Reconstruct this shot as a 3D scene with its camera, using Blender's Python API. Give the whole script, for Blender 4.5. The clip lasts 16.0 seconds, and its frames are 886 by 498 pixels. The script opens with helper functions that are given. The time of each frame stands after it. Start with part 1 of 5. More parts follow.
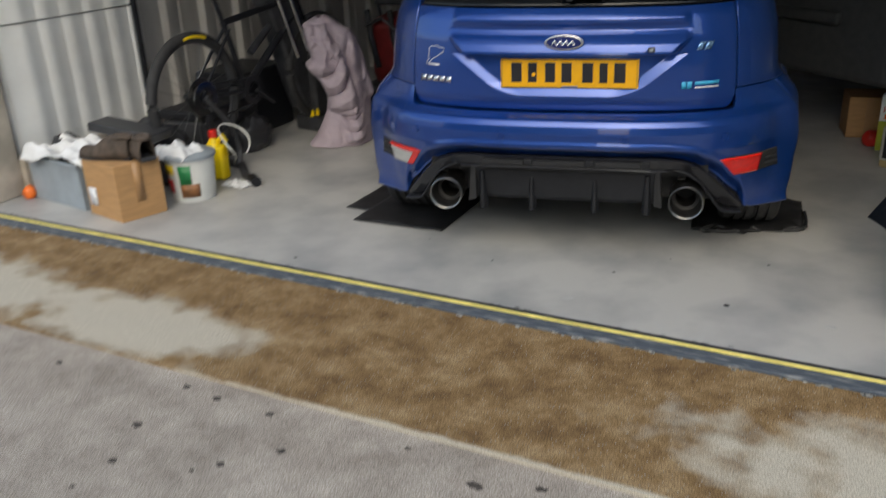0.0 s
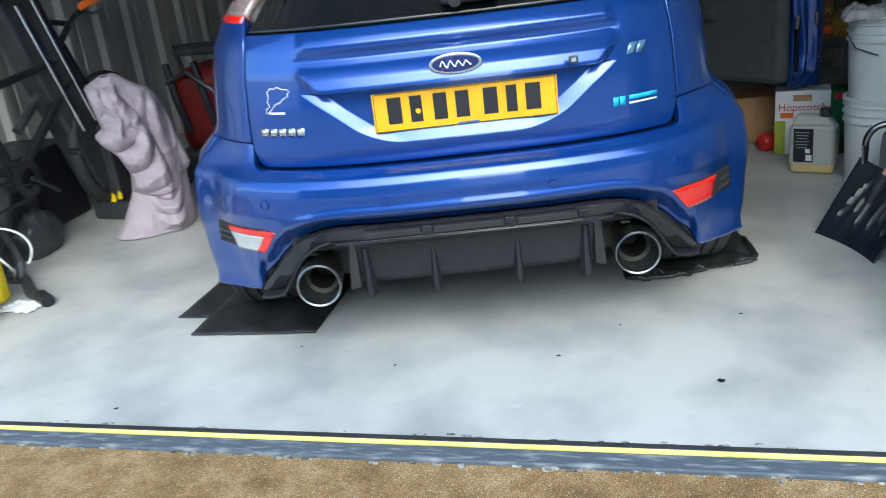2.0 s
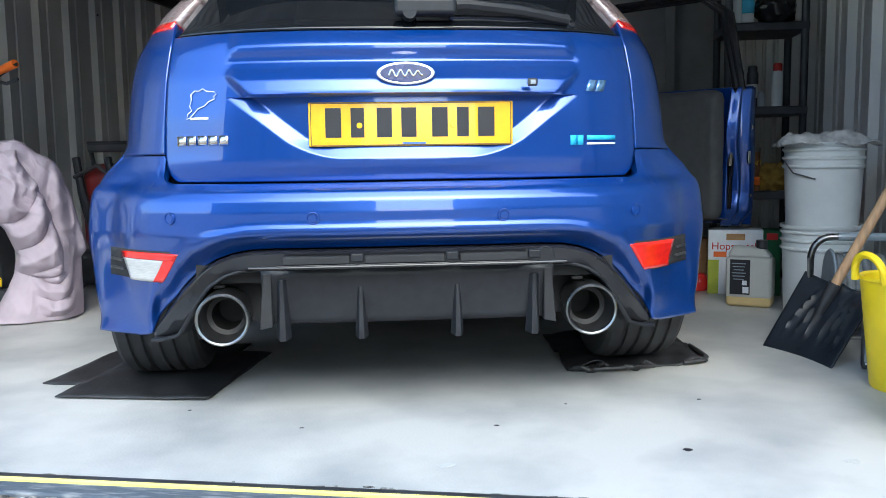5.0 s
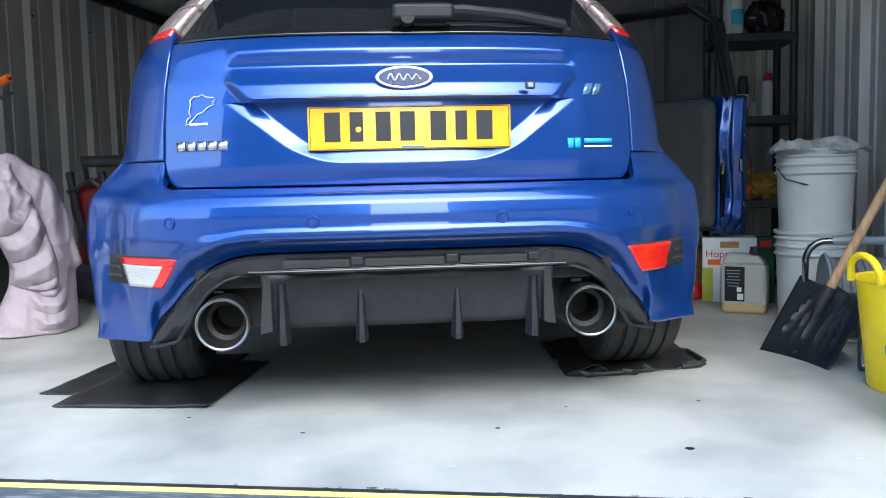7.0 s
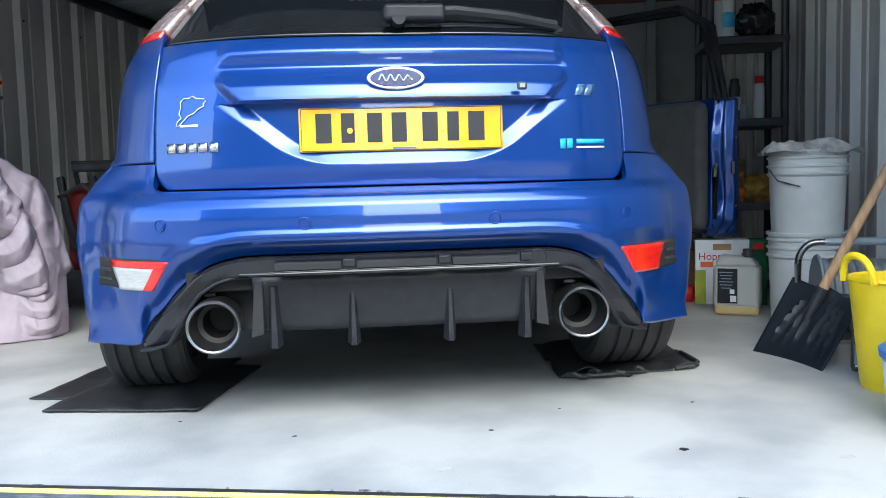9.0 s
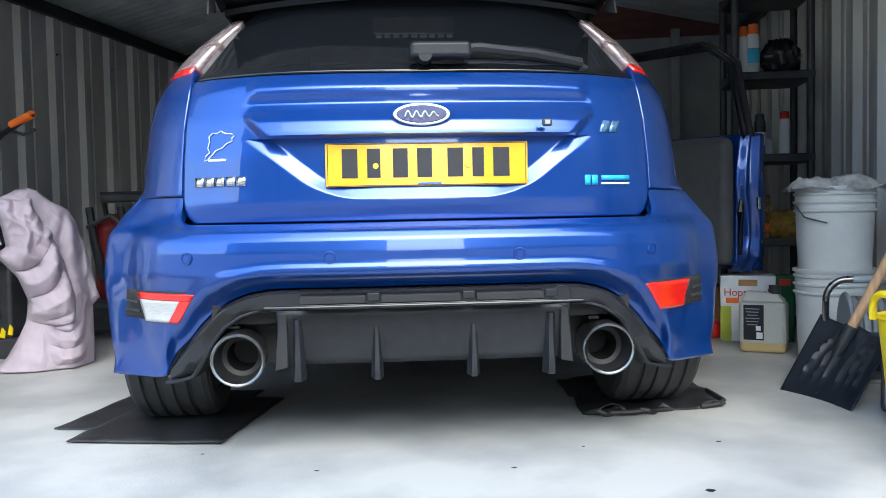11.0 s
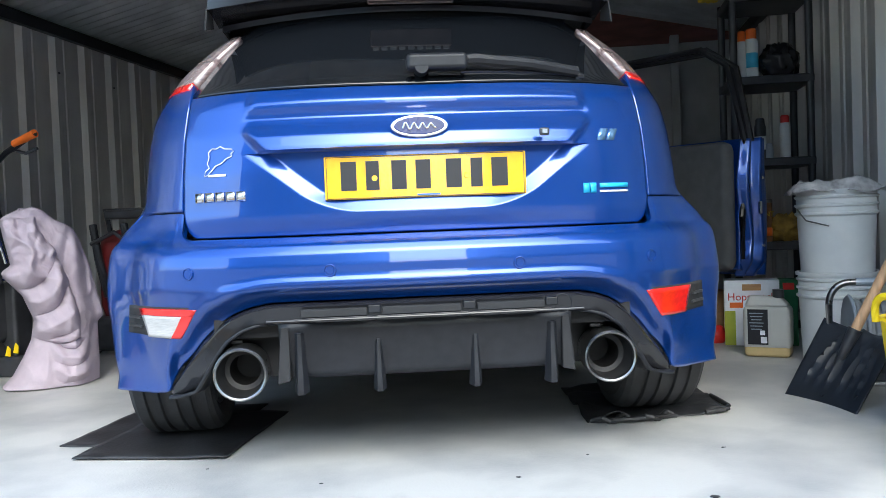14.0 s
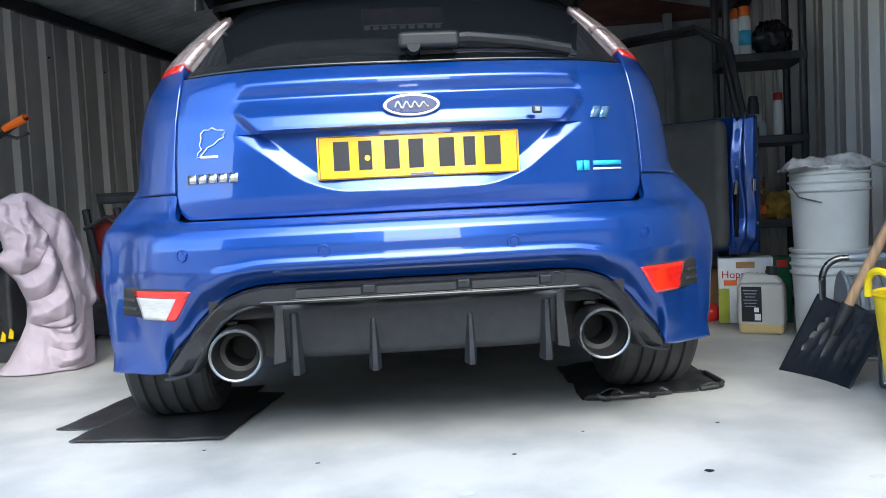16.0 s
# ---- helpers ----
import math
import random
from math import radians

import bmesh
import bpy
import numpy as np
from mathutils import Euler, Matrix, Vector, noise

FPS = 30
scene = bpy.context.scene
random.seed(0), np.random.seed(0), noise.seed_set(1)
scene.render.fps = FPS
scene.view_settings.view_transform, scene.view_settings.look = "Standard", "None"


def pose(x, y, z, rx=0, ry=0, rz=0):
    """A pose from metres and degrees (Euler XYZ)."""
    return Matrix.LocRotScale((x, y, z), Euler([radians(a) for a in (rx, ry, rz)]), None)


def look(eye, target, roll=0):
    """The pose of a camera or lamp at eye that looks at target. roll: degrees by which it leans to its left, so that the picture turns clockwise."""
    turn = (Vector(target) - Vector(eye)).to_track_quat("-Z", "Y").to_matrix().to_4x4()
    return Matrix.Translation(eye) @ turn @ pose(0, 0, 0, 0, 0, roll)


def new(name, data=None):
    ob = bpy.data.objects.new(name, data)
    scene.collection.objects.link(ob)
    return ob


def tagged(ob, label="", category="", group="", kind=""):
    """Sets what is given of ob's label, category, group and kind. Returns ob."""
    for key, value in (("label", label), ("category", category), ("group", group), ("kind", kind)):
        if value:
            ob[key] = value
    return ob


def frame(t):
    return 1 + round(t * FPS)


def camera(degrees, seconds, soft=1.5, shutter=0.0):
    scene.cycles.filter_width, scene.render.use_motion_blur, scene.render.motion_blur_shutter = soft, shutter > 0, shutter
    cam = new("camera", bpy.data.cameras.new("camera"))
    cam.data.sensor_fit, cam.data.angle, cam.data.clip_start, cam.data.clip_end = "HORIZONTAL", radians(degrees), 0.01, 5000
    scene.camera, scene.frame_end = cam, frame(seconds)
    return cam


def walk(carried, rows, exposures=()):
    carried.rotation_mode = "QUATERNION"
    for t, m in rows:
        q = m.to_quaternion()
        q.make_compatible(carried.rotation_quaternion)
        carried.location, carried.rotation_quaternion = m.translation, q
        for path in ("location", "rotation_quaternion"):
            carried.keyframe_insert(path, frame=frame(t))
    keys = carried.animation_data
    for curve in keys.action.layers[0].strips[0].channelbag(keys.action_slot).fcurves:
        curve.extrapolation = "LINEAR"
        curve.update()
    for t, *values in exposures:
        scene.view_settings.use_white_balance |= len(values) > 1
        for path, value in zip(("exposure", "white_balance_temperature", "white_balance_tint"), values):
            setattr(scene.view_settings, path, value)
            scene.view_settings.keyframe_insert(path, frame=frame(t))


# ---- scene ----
cam = camera(54.6, 16.0, soft=0.75, shutter=0.5)
PATH = [
    (0, (0.306, -3.291, 1.426), (-0.146, -1.5, 0.66), -2.5),
    (0.5, (0.229, -3.073, 1.457), (-0.08, -1.224, 0.761), -4.1),
    (1, (0.193, -2.85, 1.429), (0.019, -0.984, 0.732), -4.5),
    (1.5, (0.064, -2.646, 1.365), (-0.077, -0.775, 0.672), -5.9),
    (2, (-0.035, -2.413, 1.24), (-0.094, -0.539, 0.545), -6.9),
    (2.5, (-0.096, -2.25, 1.123), (-0.011, -0.377, 0.426), -4.2),
    (3, (-0.128, -2.199, 0.917), (-0.025, -0.314, 0.255), -3.1),
    (3.5, (-0.122, -2.189, 0.763), (0.006, -0.282, 0.173), -1.8),
    (4, (-0.121, -2.221, 0.717), (0.037, -0.251, 0.409), -1.6),
    (6.5, (-0.163, -2.227, 0.676), (0.053, -0.248, 0.486), -0.1),
    (7, (-0.161, -2.232, 0.659), (0.052, -0.251, 0.481), -1.3),
    (7.5, (-0.152, -2.236, 0.662), (0.074, -0.256, 0.496), -1.7),
    (8, (-0.15, -2.242, 0.665), (0.086, -0.261, 0.511), -1.7),
    (8.5, (-0.153, -2.233, 0.653), (0.08, -0.252, 0.505), -1.9),
    (9, (-0.158, -2.224, 0.647), (0.071, -0.244, 0.482), -1.5),
    (9.5, (-0.162, -2.22, 0.651), (0.061, -0.238, 0.51), -1.0),
    (12, (-0.163, -2.228, 0.658), (-0.007, -0.236, 0.574), -1.6),
    (12.5, (-0.159, -2.226, 0.654), (-0.003, -0.234, 0.576), -1.9),
    (13, (-0.156, -2.233, 0.656), (0.005, -0.24, 0.59), -2.1),
    (13.5, (-0.157, -2.242, 0.659), (0.01, -0.249, 0.599), -2.2),
    (14, (-0.15, -2.232, 0.659), (0.018, -0.24, 0.591), -2.2),
    (14.5, (-0.15, -2.236, 0.655), (0.016, -0.245, 0.582), -2.5),
    (15, (-0.152, -2.241, 0.651), (0.02, -0.249, 0.577), -2.6),
    (15.5, (-0.15, -2.237, 0.651), (0.028, -0.246, 0.57), -2.8),
    (16, (-0.148, -2.233, 0.649), (0.03, -0.244, 0.541), -2.8),
]
SKY, SUN = 0.15, 0.3
EXPOSURES = [(0.0, 0.75, 6800, 2), (0.5, 1.4, 5700, -4), (1.0, 1.95, 5400, -6), (1.5, 1.95, 5600, -7), (2.0, 1.9, 5700, -6), (2.5, 1.85, 5750, -4),
             (3.0, 1.9, 5850, -2), (3.5, 1.75, 5900, 0), (4.0, 2.1, 5700, -3), (6.5, 2.2, 5750, -2), (9.5, 2.22, 5750, -2), (12.0, 2.24, 5800, -1), (12.5, 2.14, 5800, -1), (13.5, 2.22, 5800, -1), (16.0, 2.33, 5800, -1)]
walk(cam, [(t, look(eye, target, roll)) for t, eye, target, roll in PATH], EXPOSURES)

# ---- world and light ----
world = bpy.data.worlds.new("sky")
scene.world = world
world.use_nodes = True
wn = world.node_tree.nodes
sky = wn.new("ShaderNodeTexSky")
sky.sky_type, sky.sun_disc = "NISHITA", False
sky.sun_elevation, sky.sun_rotation = radians(42.0), radians(174.3)
sky.air_density, sky.dust_density, sky.ozone_density = 1.0, 2.0, 0.3
wn["Background"].inputs["Strength"].default_value = SKY
world.node_tree.links.new(sky.outputs[0], wn["Background"].inputs["Color"])
sun = new("sun", bpy.data.lights.new("sun", "SUN"))
sun.data.energy, sun.data.angle, sun.data.color = SUN, radians(60), (1.0, 0.96, 0.90)
sun.matrix_world = look((0.6, -6.0, 5.43), (0, 0, 0))


# ---- materials ----
def mat(name, color, rough=0.5, metal=0.0, var=0.12, scale=8.0, bump=0.0, bscale=60.0, coat=0.0, spec=0.5, color2=None,
        detail=6.0, stretch=(1, 1, 1), alpha=1.0, trans=0.0, contrast=(0.35, 0.65), rvar=0.1):
    m = bpy.data.materials.new(name)
    m.use_nodes = True
    n, l = m.node_tree.nodes, m.node_tree.links
    b = n["Principled BSDF"]
    tc, mp = n.new("ShaderNodeTexCoord"), n.new("ShaderNodeMapping")
    mp.inputs["Scale"].default_value = stretch
    l.new(tc.outputs["Object"], mp.inputs["Vector"])
    nz = n.new("ShaderNodeTexNoise")
    nz.inputs["Scale"].default_value, nz.inputs["Detail"].default_value = scale, detail
    l.new(mp.outputs[0], nz.inputs["Vector"])
    rp = n.new("ShaderNodeValToRGB")
    rp.color_ramp.elements[0].position, rp.color_ramp.elements[1].position = contrast
    c2 = color2 or tuple(c * (1 - var) for c in color)
    c1 = color if color2 else tuple(min(1, c * (1 + var)) for c in color)
    rp.color_ramp.elements[0].color, rp.color_ramp.elements[1].color = (*c2, 1), (*c1, 1)
    l.new(nz.outputs["Fac"], rp.inputs["Fac"])
    l.new(rp.outputs["Color"], b.inputs["Base Color"])
    mr = n.new("ShaderNodeMapRange")
    mr.inputs["To Min"].default_value, mr.inputs["To Max"].default_value = max(0.02, rough - rvar), min(1, rough + rvar)
    l.new(nz.outputs["Fac"], mr.inputs["Value"])
    l.new(mr.outputs[0], b.inputs["Roughness"])
    b.inputs["Metallic"].default_value = metal
    b.inputs["Coat Weight"].default_value = coat
    b.inputs["Coat Roughness"].default_value = 0.015
    b.inputs["Coat IOR"].default_value = 1.5
    b.inputs["Specular IOR Level"].default_value = spec
    b.inputs["Alpha"].default_value = alpha
    b.inputs["Transmission Weight"].default_value = trans
    if bump:
        nb = n.new("ShaderNodeTexNoise")
        nb.inputs["Scale"].default_value, nb.inputs["Detail"].default_value = bscale, 4
        l.new(mp.outputs[0], nb.inputs["Vector"])
        bp = n.new("ShaderNodeBump")
        bp.inputs["Strength"].default_value, bp.inputs["Distance"].default_value = bump, 0.004
        l.new(nb.outputs["Fac"], bp.inputs["Height"])
        l.new(bp.outputs[0], b.inputs["Normal"])
    return m


DARKRED = mat("dark_red_lens", (0.16, 0.012, 0.012), 0.15, 0, 0.1, 40, coat=0.5)
PAINT = mat("blue_car_paint", (0.006, 0.052, 0.285), 0.28, 0.5, 0.08, 900, coat=1.0, rvar=0.03)
GLOSSBLACK = mat("gloss_black_plastic", (0.018, 0.018, 0.021), 0.12, 0, 0.2, 5, spec=0.5, rvar=0.04)
SATIN = mat("satin_black_plastic", (0.017, 0.018, 0.022), 0.42, 0, 0.15, 30, spec=0.3, bump=0.05, bscale=400)
RUBBER = mat("tyre_rubber", (0.028, 0.028, 0.030), 0.75, 0, 0.25, 25, bump=0.2, bscale=120)
# near-black; where it fills gaps and recesses it stands in for shade
VOID = mat("near_black_fill", (0.018, 0.018, 0.020), 0.8, 0, 0.2, 5)
# opaque near-black glass: the unlit cabin behind is put into its colour
DARKGLASS = mat("opaque_dark_glass", (0.006, 0.007, 0.009), 0.03, 0, 0.1, 3, spec=0.6, rvar=0.015)
CHROME = mat("chrome", (0.75, 0.75, 0.76), 0.14, 1.0, 0.05, 6, rvar=0.05)
STEEL = mat("brushed_steel", (0.24, 0.235, 0.23), 0.3, 1.0, 0.15, 30)
SOOT = mat("sooty_steel", (0.018, 0.017, 0.017), 0.6, 0.3, 0.3, 40)
REDLENS = mat("red_lens", (0.75, 0.012, 0.008), 0.12, 0, 0.1, 60, coat=0.6)
CLEARLENS = mat("clear_lens", (0.52, 0.51, 0.50), 0.15, 0, 0.12, 40, coat=0.7, stretch=(1, 1, 14))
AMBERLENS = mat("smoked_lens", (0.30, 0.22, 0.21), 0.1, 0.2, 0.2, 25, coat=0.7)
YELLOWPLATE = mat("yellow_reflective", (0.80, 0.41, 0.006), 0.2, 0, 0.06, 20, coat=0.5)
BLACKTXT = mat("black_print", (0.015, 0.015, 0.02), 0.35, 0, 0.1, 20)
LAMPGREY = mat("pink_grey_lens", (0.27, 0.20, 0.195), 0.15, 0, 0.2, 30, coat=0.6, stretch=(1, 1, 8))
BADGECH = mat("blue_tinted_chrome", (0.22, 0.40, 0.68), 0.2, 0.7, 0.1, 20)
SLATE = mat("blue_grey_gloss", (0.06, 0.075, 0.10), 0.15, 0, 0.1, 20)
WHITETXT = mat("white_vinyl", (0.85, 0.85, 0.87), 0.35, 0, 0.05, 20)
CYANTXT = mat("cyan_vinyl", (0.06, 0.45, 0.75), 0.35, 0, 0.05, 20)
BADGEBLUE = mat("badge_blue", (0.008, 0.016, 0.11), 0.25, 0.0, 0.1, 20, coat=0.25)
FLOORM = mat("painted_concrete_floor", (0.52, 0.51, 0.49), 0.42, 0, 0.1, 2.6, 0.25, 120, color2=(0.33, 0.333, 0.335), detail=15, rvar=0.14, contrast=(0.34, 0.58))
STEELWALL = mat("galvanised_wall_sheet", (0.73, 0.70, 0.66), 0.55, 0.2, 0.2, 3, 0.08, 40, color2=(0.54, 0.515, 0.48), stretch=(1, 1, 0.25))
ROOFM = mat("fibre_roof_sheet", (0.78, 0.79, 0.81), 0.8, 0, 0.2, 3, 0.1, 60)
WHITEDOOR = mat("white_painted_sheet", (0.86, 0.86, 0.84), 0.45, 0, 0.05, 4, 0.05, 60)
PILLARM = mat("render_pillar", (0.50, 0.45, 0.38), 0.9, 0, 0.2, 6, 0.4, 70)
BACKM = mat("grey_panel", (0.50, 0.50, 0.49), 0.85, 0, 0.15, 3, 0.2, 40)
BROWNM = mat("red_brown_board", (0.18, 0.075, 0.06), 0.8, 0, 0.25, 4, 0.2, 40, stretch=(1, 1, 6))
STRIPBLUE = mat("blue_grey_worn_sill", (0.26, 0.27, 0.28), 0.7, 0, 0.3, 22, 0.6, 60, color2=(0.075, 0.092, 0.118), contrast=(0.50, 0.70), stretch=(0.6, 3, 1), detail=8)
YELLOWLINE = mat("yellow_sill_line", (0.86, 0.74, 0.22), 0.6, 0, 0.15, 14, 0.1, 80)
BLACKP = mat("black_plastic", (0.038, 0.039, 0.044), 0.34, 0, 0.25, 14, rvar=0.08)
WHITEP = mat("white_plastic", (0.72, 0.73, 0.71), 0.4, 0, 0.06, 7, 0.02, 50)
YELLOWP = mat("yellow_plastic", (0.85, 0.62, 0.01), 0.38, 0, 0.06, 9)
GREYP = mat("grey_plastic", (0.30, 0.34, 0.38), 0.5, 0, 0.1, 9)
CARD = mat("brown_cardboard", (0.47, 0.27, 0.12), 0.85, 0, 0.1, 9, 0.1, 120, stretch=(1, 1, 5))
TAPE = mat("packing_tape", (0.42, 0.24, 0.11), 0.35, 0, 0.08, 9)
CLOTH = mat("lilac_cotton", (0.43, 0.36, 0.41), 0.9, 0, 0.08, 9, 0.25, 500)
RAG = mat("grey_rag", (0.42, 0.41, 0.40), 0.95, 0, 0.35, 22, 0.3, 200)
WHITERAG = mat("white_cotton", (0.76, 0.77, 0.79), 0.95, 0, 0.08, 12, 0.2, 200)
SUEDE = mat("brown_suede", (0.085, 0.065, 0.052), 0.95, 0, 0.3, 26, 0.4, 200)
WOODP = mat("ash_pole", (0.50, 0.31, 0.17), 0.6, 0, 0.2, 10, 0.1, 60, stretch=(8, 8, 1))
ORANGE = mat("orange_plastic", (0.85, 0.17, 0.02), 0.4, 0, 0.08, 9)
REDP = mat("red_plastic", (0.55, 0.02, 0.015), 0.4, 0, 0.15, 9)
TERRA = mat("terracotta_print", (0.40, 0.15, 0.06), 0.45, 0, 0.5, 24)
DEEPRED = mat("deep_red_plastic", (0.13, 0.009, 0.009), 0.45, 0, 0.25, 9)
GREENL = mat("green_label", (0.015, 0.20, 0.06), 0.4, 0, 0.2, 14)
DARKGREEN = mat("dark_green_card", (0.01, 0.11, 0.035), 0.6, 0, 0.15, 14)
LIMEP = mat("lime_print", (0.45, 0.50, 0.05), 0.6, 0, 0.15, 14)
BROWNL = mat("brown_print", (0.20, 0.085, 0.03), 0.4, 0, 0.4, 22)
BLUEP = mat("blue_plastic", (0.04, 0.16, 0.45), 0.4, 0, 0.1, 9)
CYANP = mat("pale_blue_print", (0.10, 0.50, 0.75), 0.4, 0, 0.1, 9)
MILKY = mat("milky_plastic", (0.62, 0.61, 0.57), 0.35, 0, 0.05, 5, trans=0.25)
AMBERLIQ = mat("amber_liquid", (0.55, 0.42, 0.20), 0.3, 0, 0.05, 5)
HOSE = mat("grey_hose", (0.27, 0.28, 0.29), 0.5, 0, 0.15, 30)
TRIM = mat("grey_door_trim", (0.075, 0.077, 0.08), 0.75, 0, 0.12, 20, 0.1, 300)
MATM = mat("black_rubber_mat", (0.020, 0.020, 0.022), 0.55, 0, 0.5, 12, 0.3, 80)
BRICK = mat("pale_brick", (0.22, 0.15, 0.12), 0.9, 0, 0.25, 9, 0.3, 60)
RENDERW = mat("cream_render", (0.36, 0.355, 0.34), 0.9, 0, 0.08, 3, 0.2, 60)
ROOFTILE = mat("grey_roof_tile", (0.12, 0.11, 0.11), 0.8, 0, 0.2, 9, 0.3, 30)
PANE = mat("window_pane", (0.02, 0.025, 0.03), 0.05, 0, 0.1, 3)
FRAMEW = mat("white_window_frame", (0.75, 0.76, 0.77), 0.4, 0, 0.04, 9)
GRASS = mat("verge_grass", (0.07, 0.11, 0.03), 0.95, 0, 0.4, 30, 0.5, 100)


def ground_material(name, colors, scale, bump, patch=None, speck=0.0):
    m = bpy.data.materials.new(name)
    m.use_nodes = True
    n, l = m.node_tree.nodes, m.node_tree.links
    b = n["Principled BSDF"]
    b.inputs["Roughness"].default_value = 0.9
    tc = n.new("ShaderNodeTexCoord")
    big, fine = n.new("ShaderNodeTexNoise"), n.new("ShaderNodeTexNoise")
    big.inputs["Scale"].default_value, big.inputs["Detail"].default_value, big.inputs["Roughness"].default_value = scale, 9, 0.72
    fine.inputs["Scale"].default_value, fine.inputs["Detail"].default_value = 230, 8
    ramp = n.new("ShaderNodeValToRGB")
    ramp.color_ramp.elements[0].position, ramp.color_ramp.elements[1].position = 0.32, 0.70
    ramp.color_ramp.elements[0].color, ramp.color_ramp.elements[1].color = (*colors[0], 1), (*colors[2], 1)
    mid = ramp.color_ramp.elements.new(0.5)
    mid.color = (*colors[1], 1)
    gr = n.new("ShaderNodeValToRGB")
    gr.color_ramp.elements[0].position, gr.color_ramp.elements[1].position = 0.36, 0.64
    gr.color_ramp.elements[0].color, gr.color_ramp.elements[1].color = (0.50, 0.48, 0.44, 1), (1.38, 1.38, 1.38, 1)
    mx = n.new("ShaderNodeMixRGB")
    mx.blend_type, mx.inputs[0].default_value = "MULTIPLY", 1.0
    for t in (big, fine):
        l.new(tc.outputs["Object"], t.inputs["Vector"])
    l.new(big.outputs["Fac"], ramp.inputs["Fac"])
    l.new(fine.outputs["Fac"], gr.inputs["Fac"])
    l.new(ramp.outputs["Color"], mx.inputs[1])
    l.new(gr.outputs["Color"], mx.inputs[2])
    last = mx.outputs[0]
    if speck:
        vo = n.new("ShaderNodeTexVoronoi")
        vo.inputs["Scale"].default_value = 70
        l.new(tc.outputs["Object"], vo.inputs["Vector"])
        sp = n.new("ShaderNodeMath")
        sp.operation, sp.inputs[1].default_value = "LESS_THAN", speck
        l.new(vo.outputs["Distance"], sp.inputs[0])
        m2 = n.new("ShaderNodeMixRGB")
        m2.inputs[2].default_value = (0.36, 0.34, 0.30, 1)
        l.new(sp.outputs[0], m2.inputs[0])
        l.new(last, m2.inputs[1])
        last = m2.outputs[0]
    for cu, cv, ru, rv in patch or ():
        mp = n.new("ShaderNodeMapping")
        mp.inputs["Location"].default_value = (-cu / ru, -cv / rv, 0)
        mp.inputs["Scale"].default_value = (1 / ru, 1 / rv, 0)
        l.new(tc.outputs["Object"], mp.inputs["Vector"])
        ln = n.new("ShaderNodeVectorMath")
        ln.operation = "LENGTH"
        l.new(mp.outputs[0], ln.inputs[0])
        wn_ = n.new("ShaderNodeTexNoise")
        wn_.inputs["Scale"].default_value, wn_.inputs["Detail"].default_value = 7, 8
        l.new(tc.outputs["Object"], wn_.inputs["Vector"])
        ad = n.new("ShaderNodeMath")
        ad.operation, ad.inputs[1].default_value = "MULTIPLY_ADD", 1.3
        l.new(wn_.outputs["Fac"], ad.inputs[0])
        l.new(ln.outputs["Value"], ad.inputs[2])
        mr = n.new("ShaderNodeMapRange")
        mr.inputs["From Min"].default_value, mr.inputs["From Max"].default_value = 1.82, 1.40
        l.new(ad.outputs[0], mr.inputs["Value"])
        pale = n.new("ShaderNodeMixRGB")
        pale.blend_type, pale.inputs[0].default_value = "MULTIPLY", 0.6
        pale.inputs[1].default_value = (0.54, 0.49, 0.40, 1)
        l.new(gr.outputs["Color"], pale.inputs[2])
        m3 = n.new("ShaderNodeMixRGB")
        l.new(mr.outputs[0], m3.inputs[0])
        l.new(last, m3.inputs[1])
        l.new(pale.outputs[0], m3.inputs[2])
        last = m3.outputs[0]
    l.new(last, b.inputs["Base Color"])
    bp = n.new("ShaderNodeBump")
    bp.inputs["Strength"].default_value, bp.inputs["Distance"].default_value = bump, 0.003
    l.new(fine.outputs["Fac"], bp.inputs["Height"])
    l.new(bp.outputs[0], b.inputs["Normal"])
    return m


PATCHES = ((-1.28, -1.14, 0.50, 0.20), (1.75, -1.06, 1.00, 0.30), (-2.55, -1.12, 0.95, 0.24), (0.3, -1.345, 1.2, 0.03))
APRON = ground_material("stained_exposed_concrete", ((0.13, 0.072, 0.026), (0.25, 0.155, 0.066), (0.42, 0.300, 0.165)), 6.5, 0.3, patch=PATCHES, speck=0.15)
ASPHALT = ground_material("worn_asphalt", ((0.27, 0.230, 0.195), (0.39, 0.340, 0.295), (0.50, 0.450, 0.395)), 5, 0.45, speck=0.15)


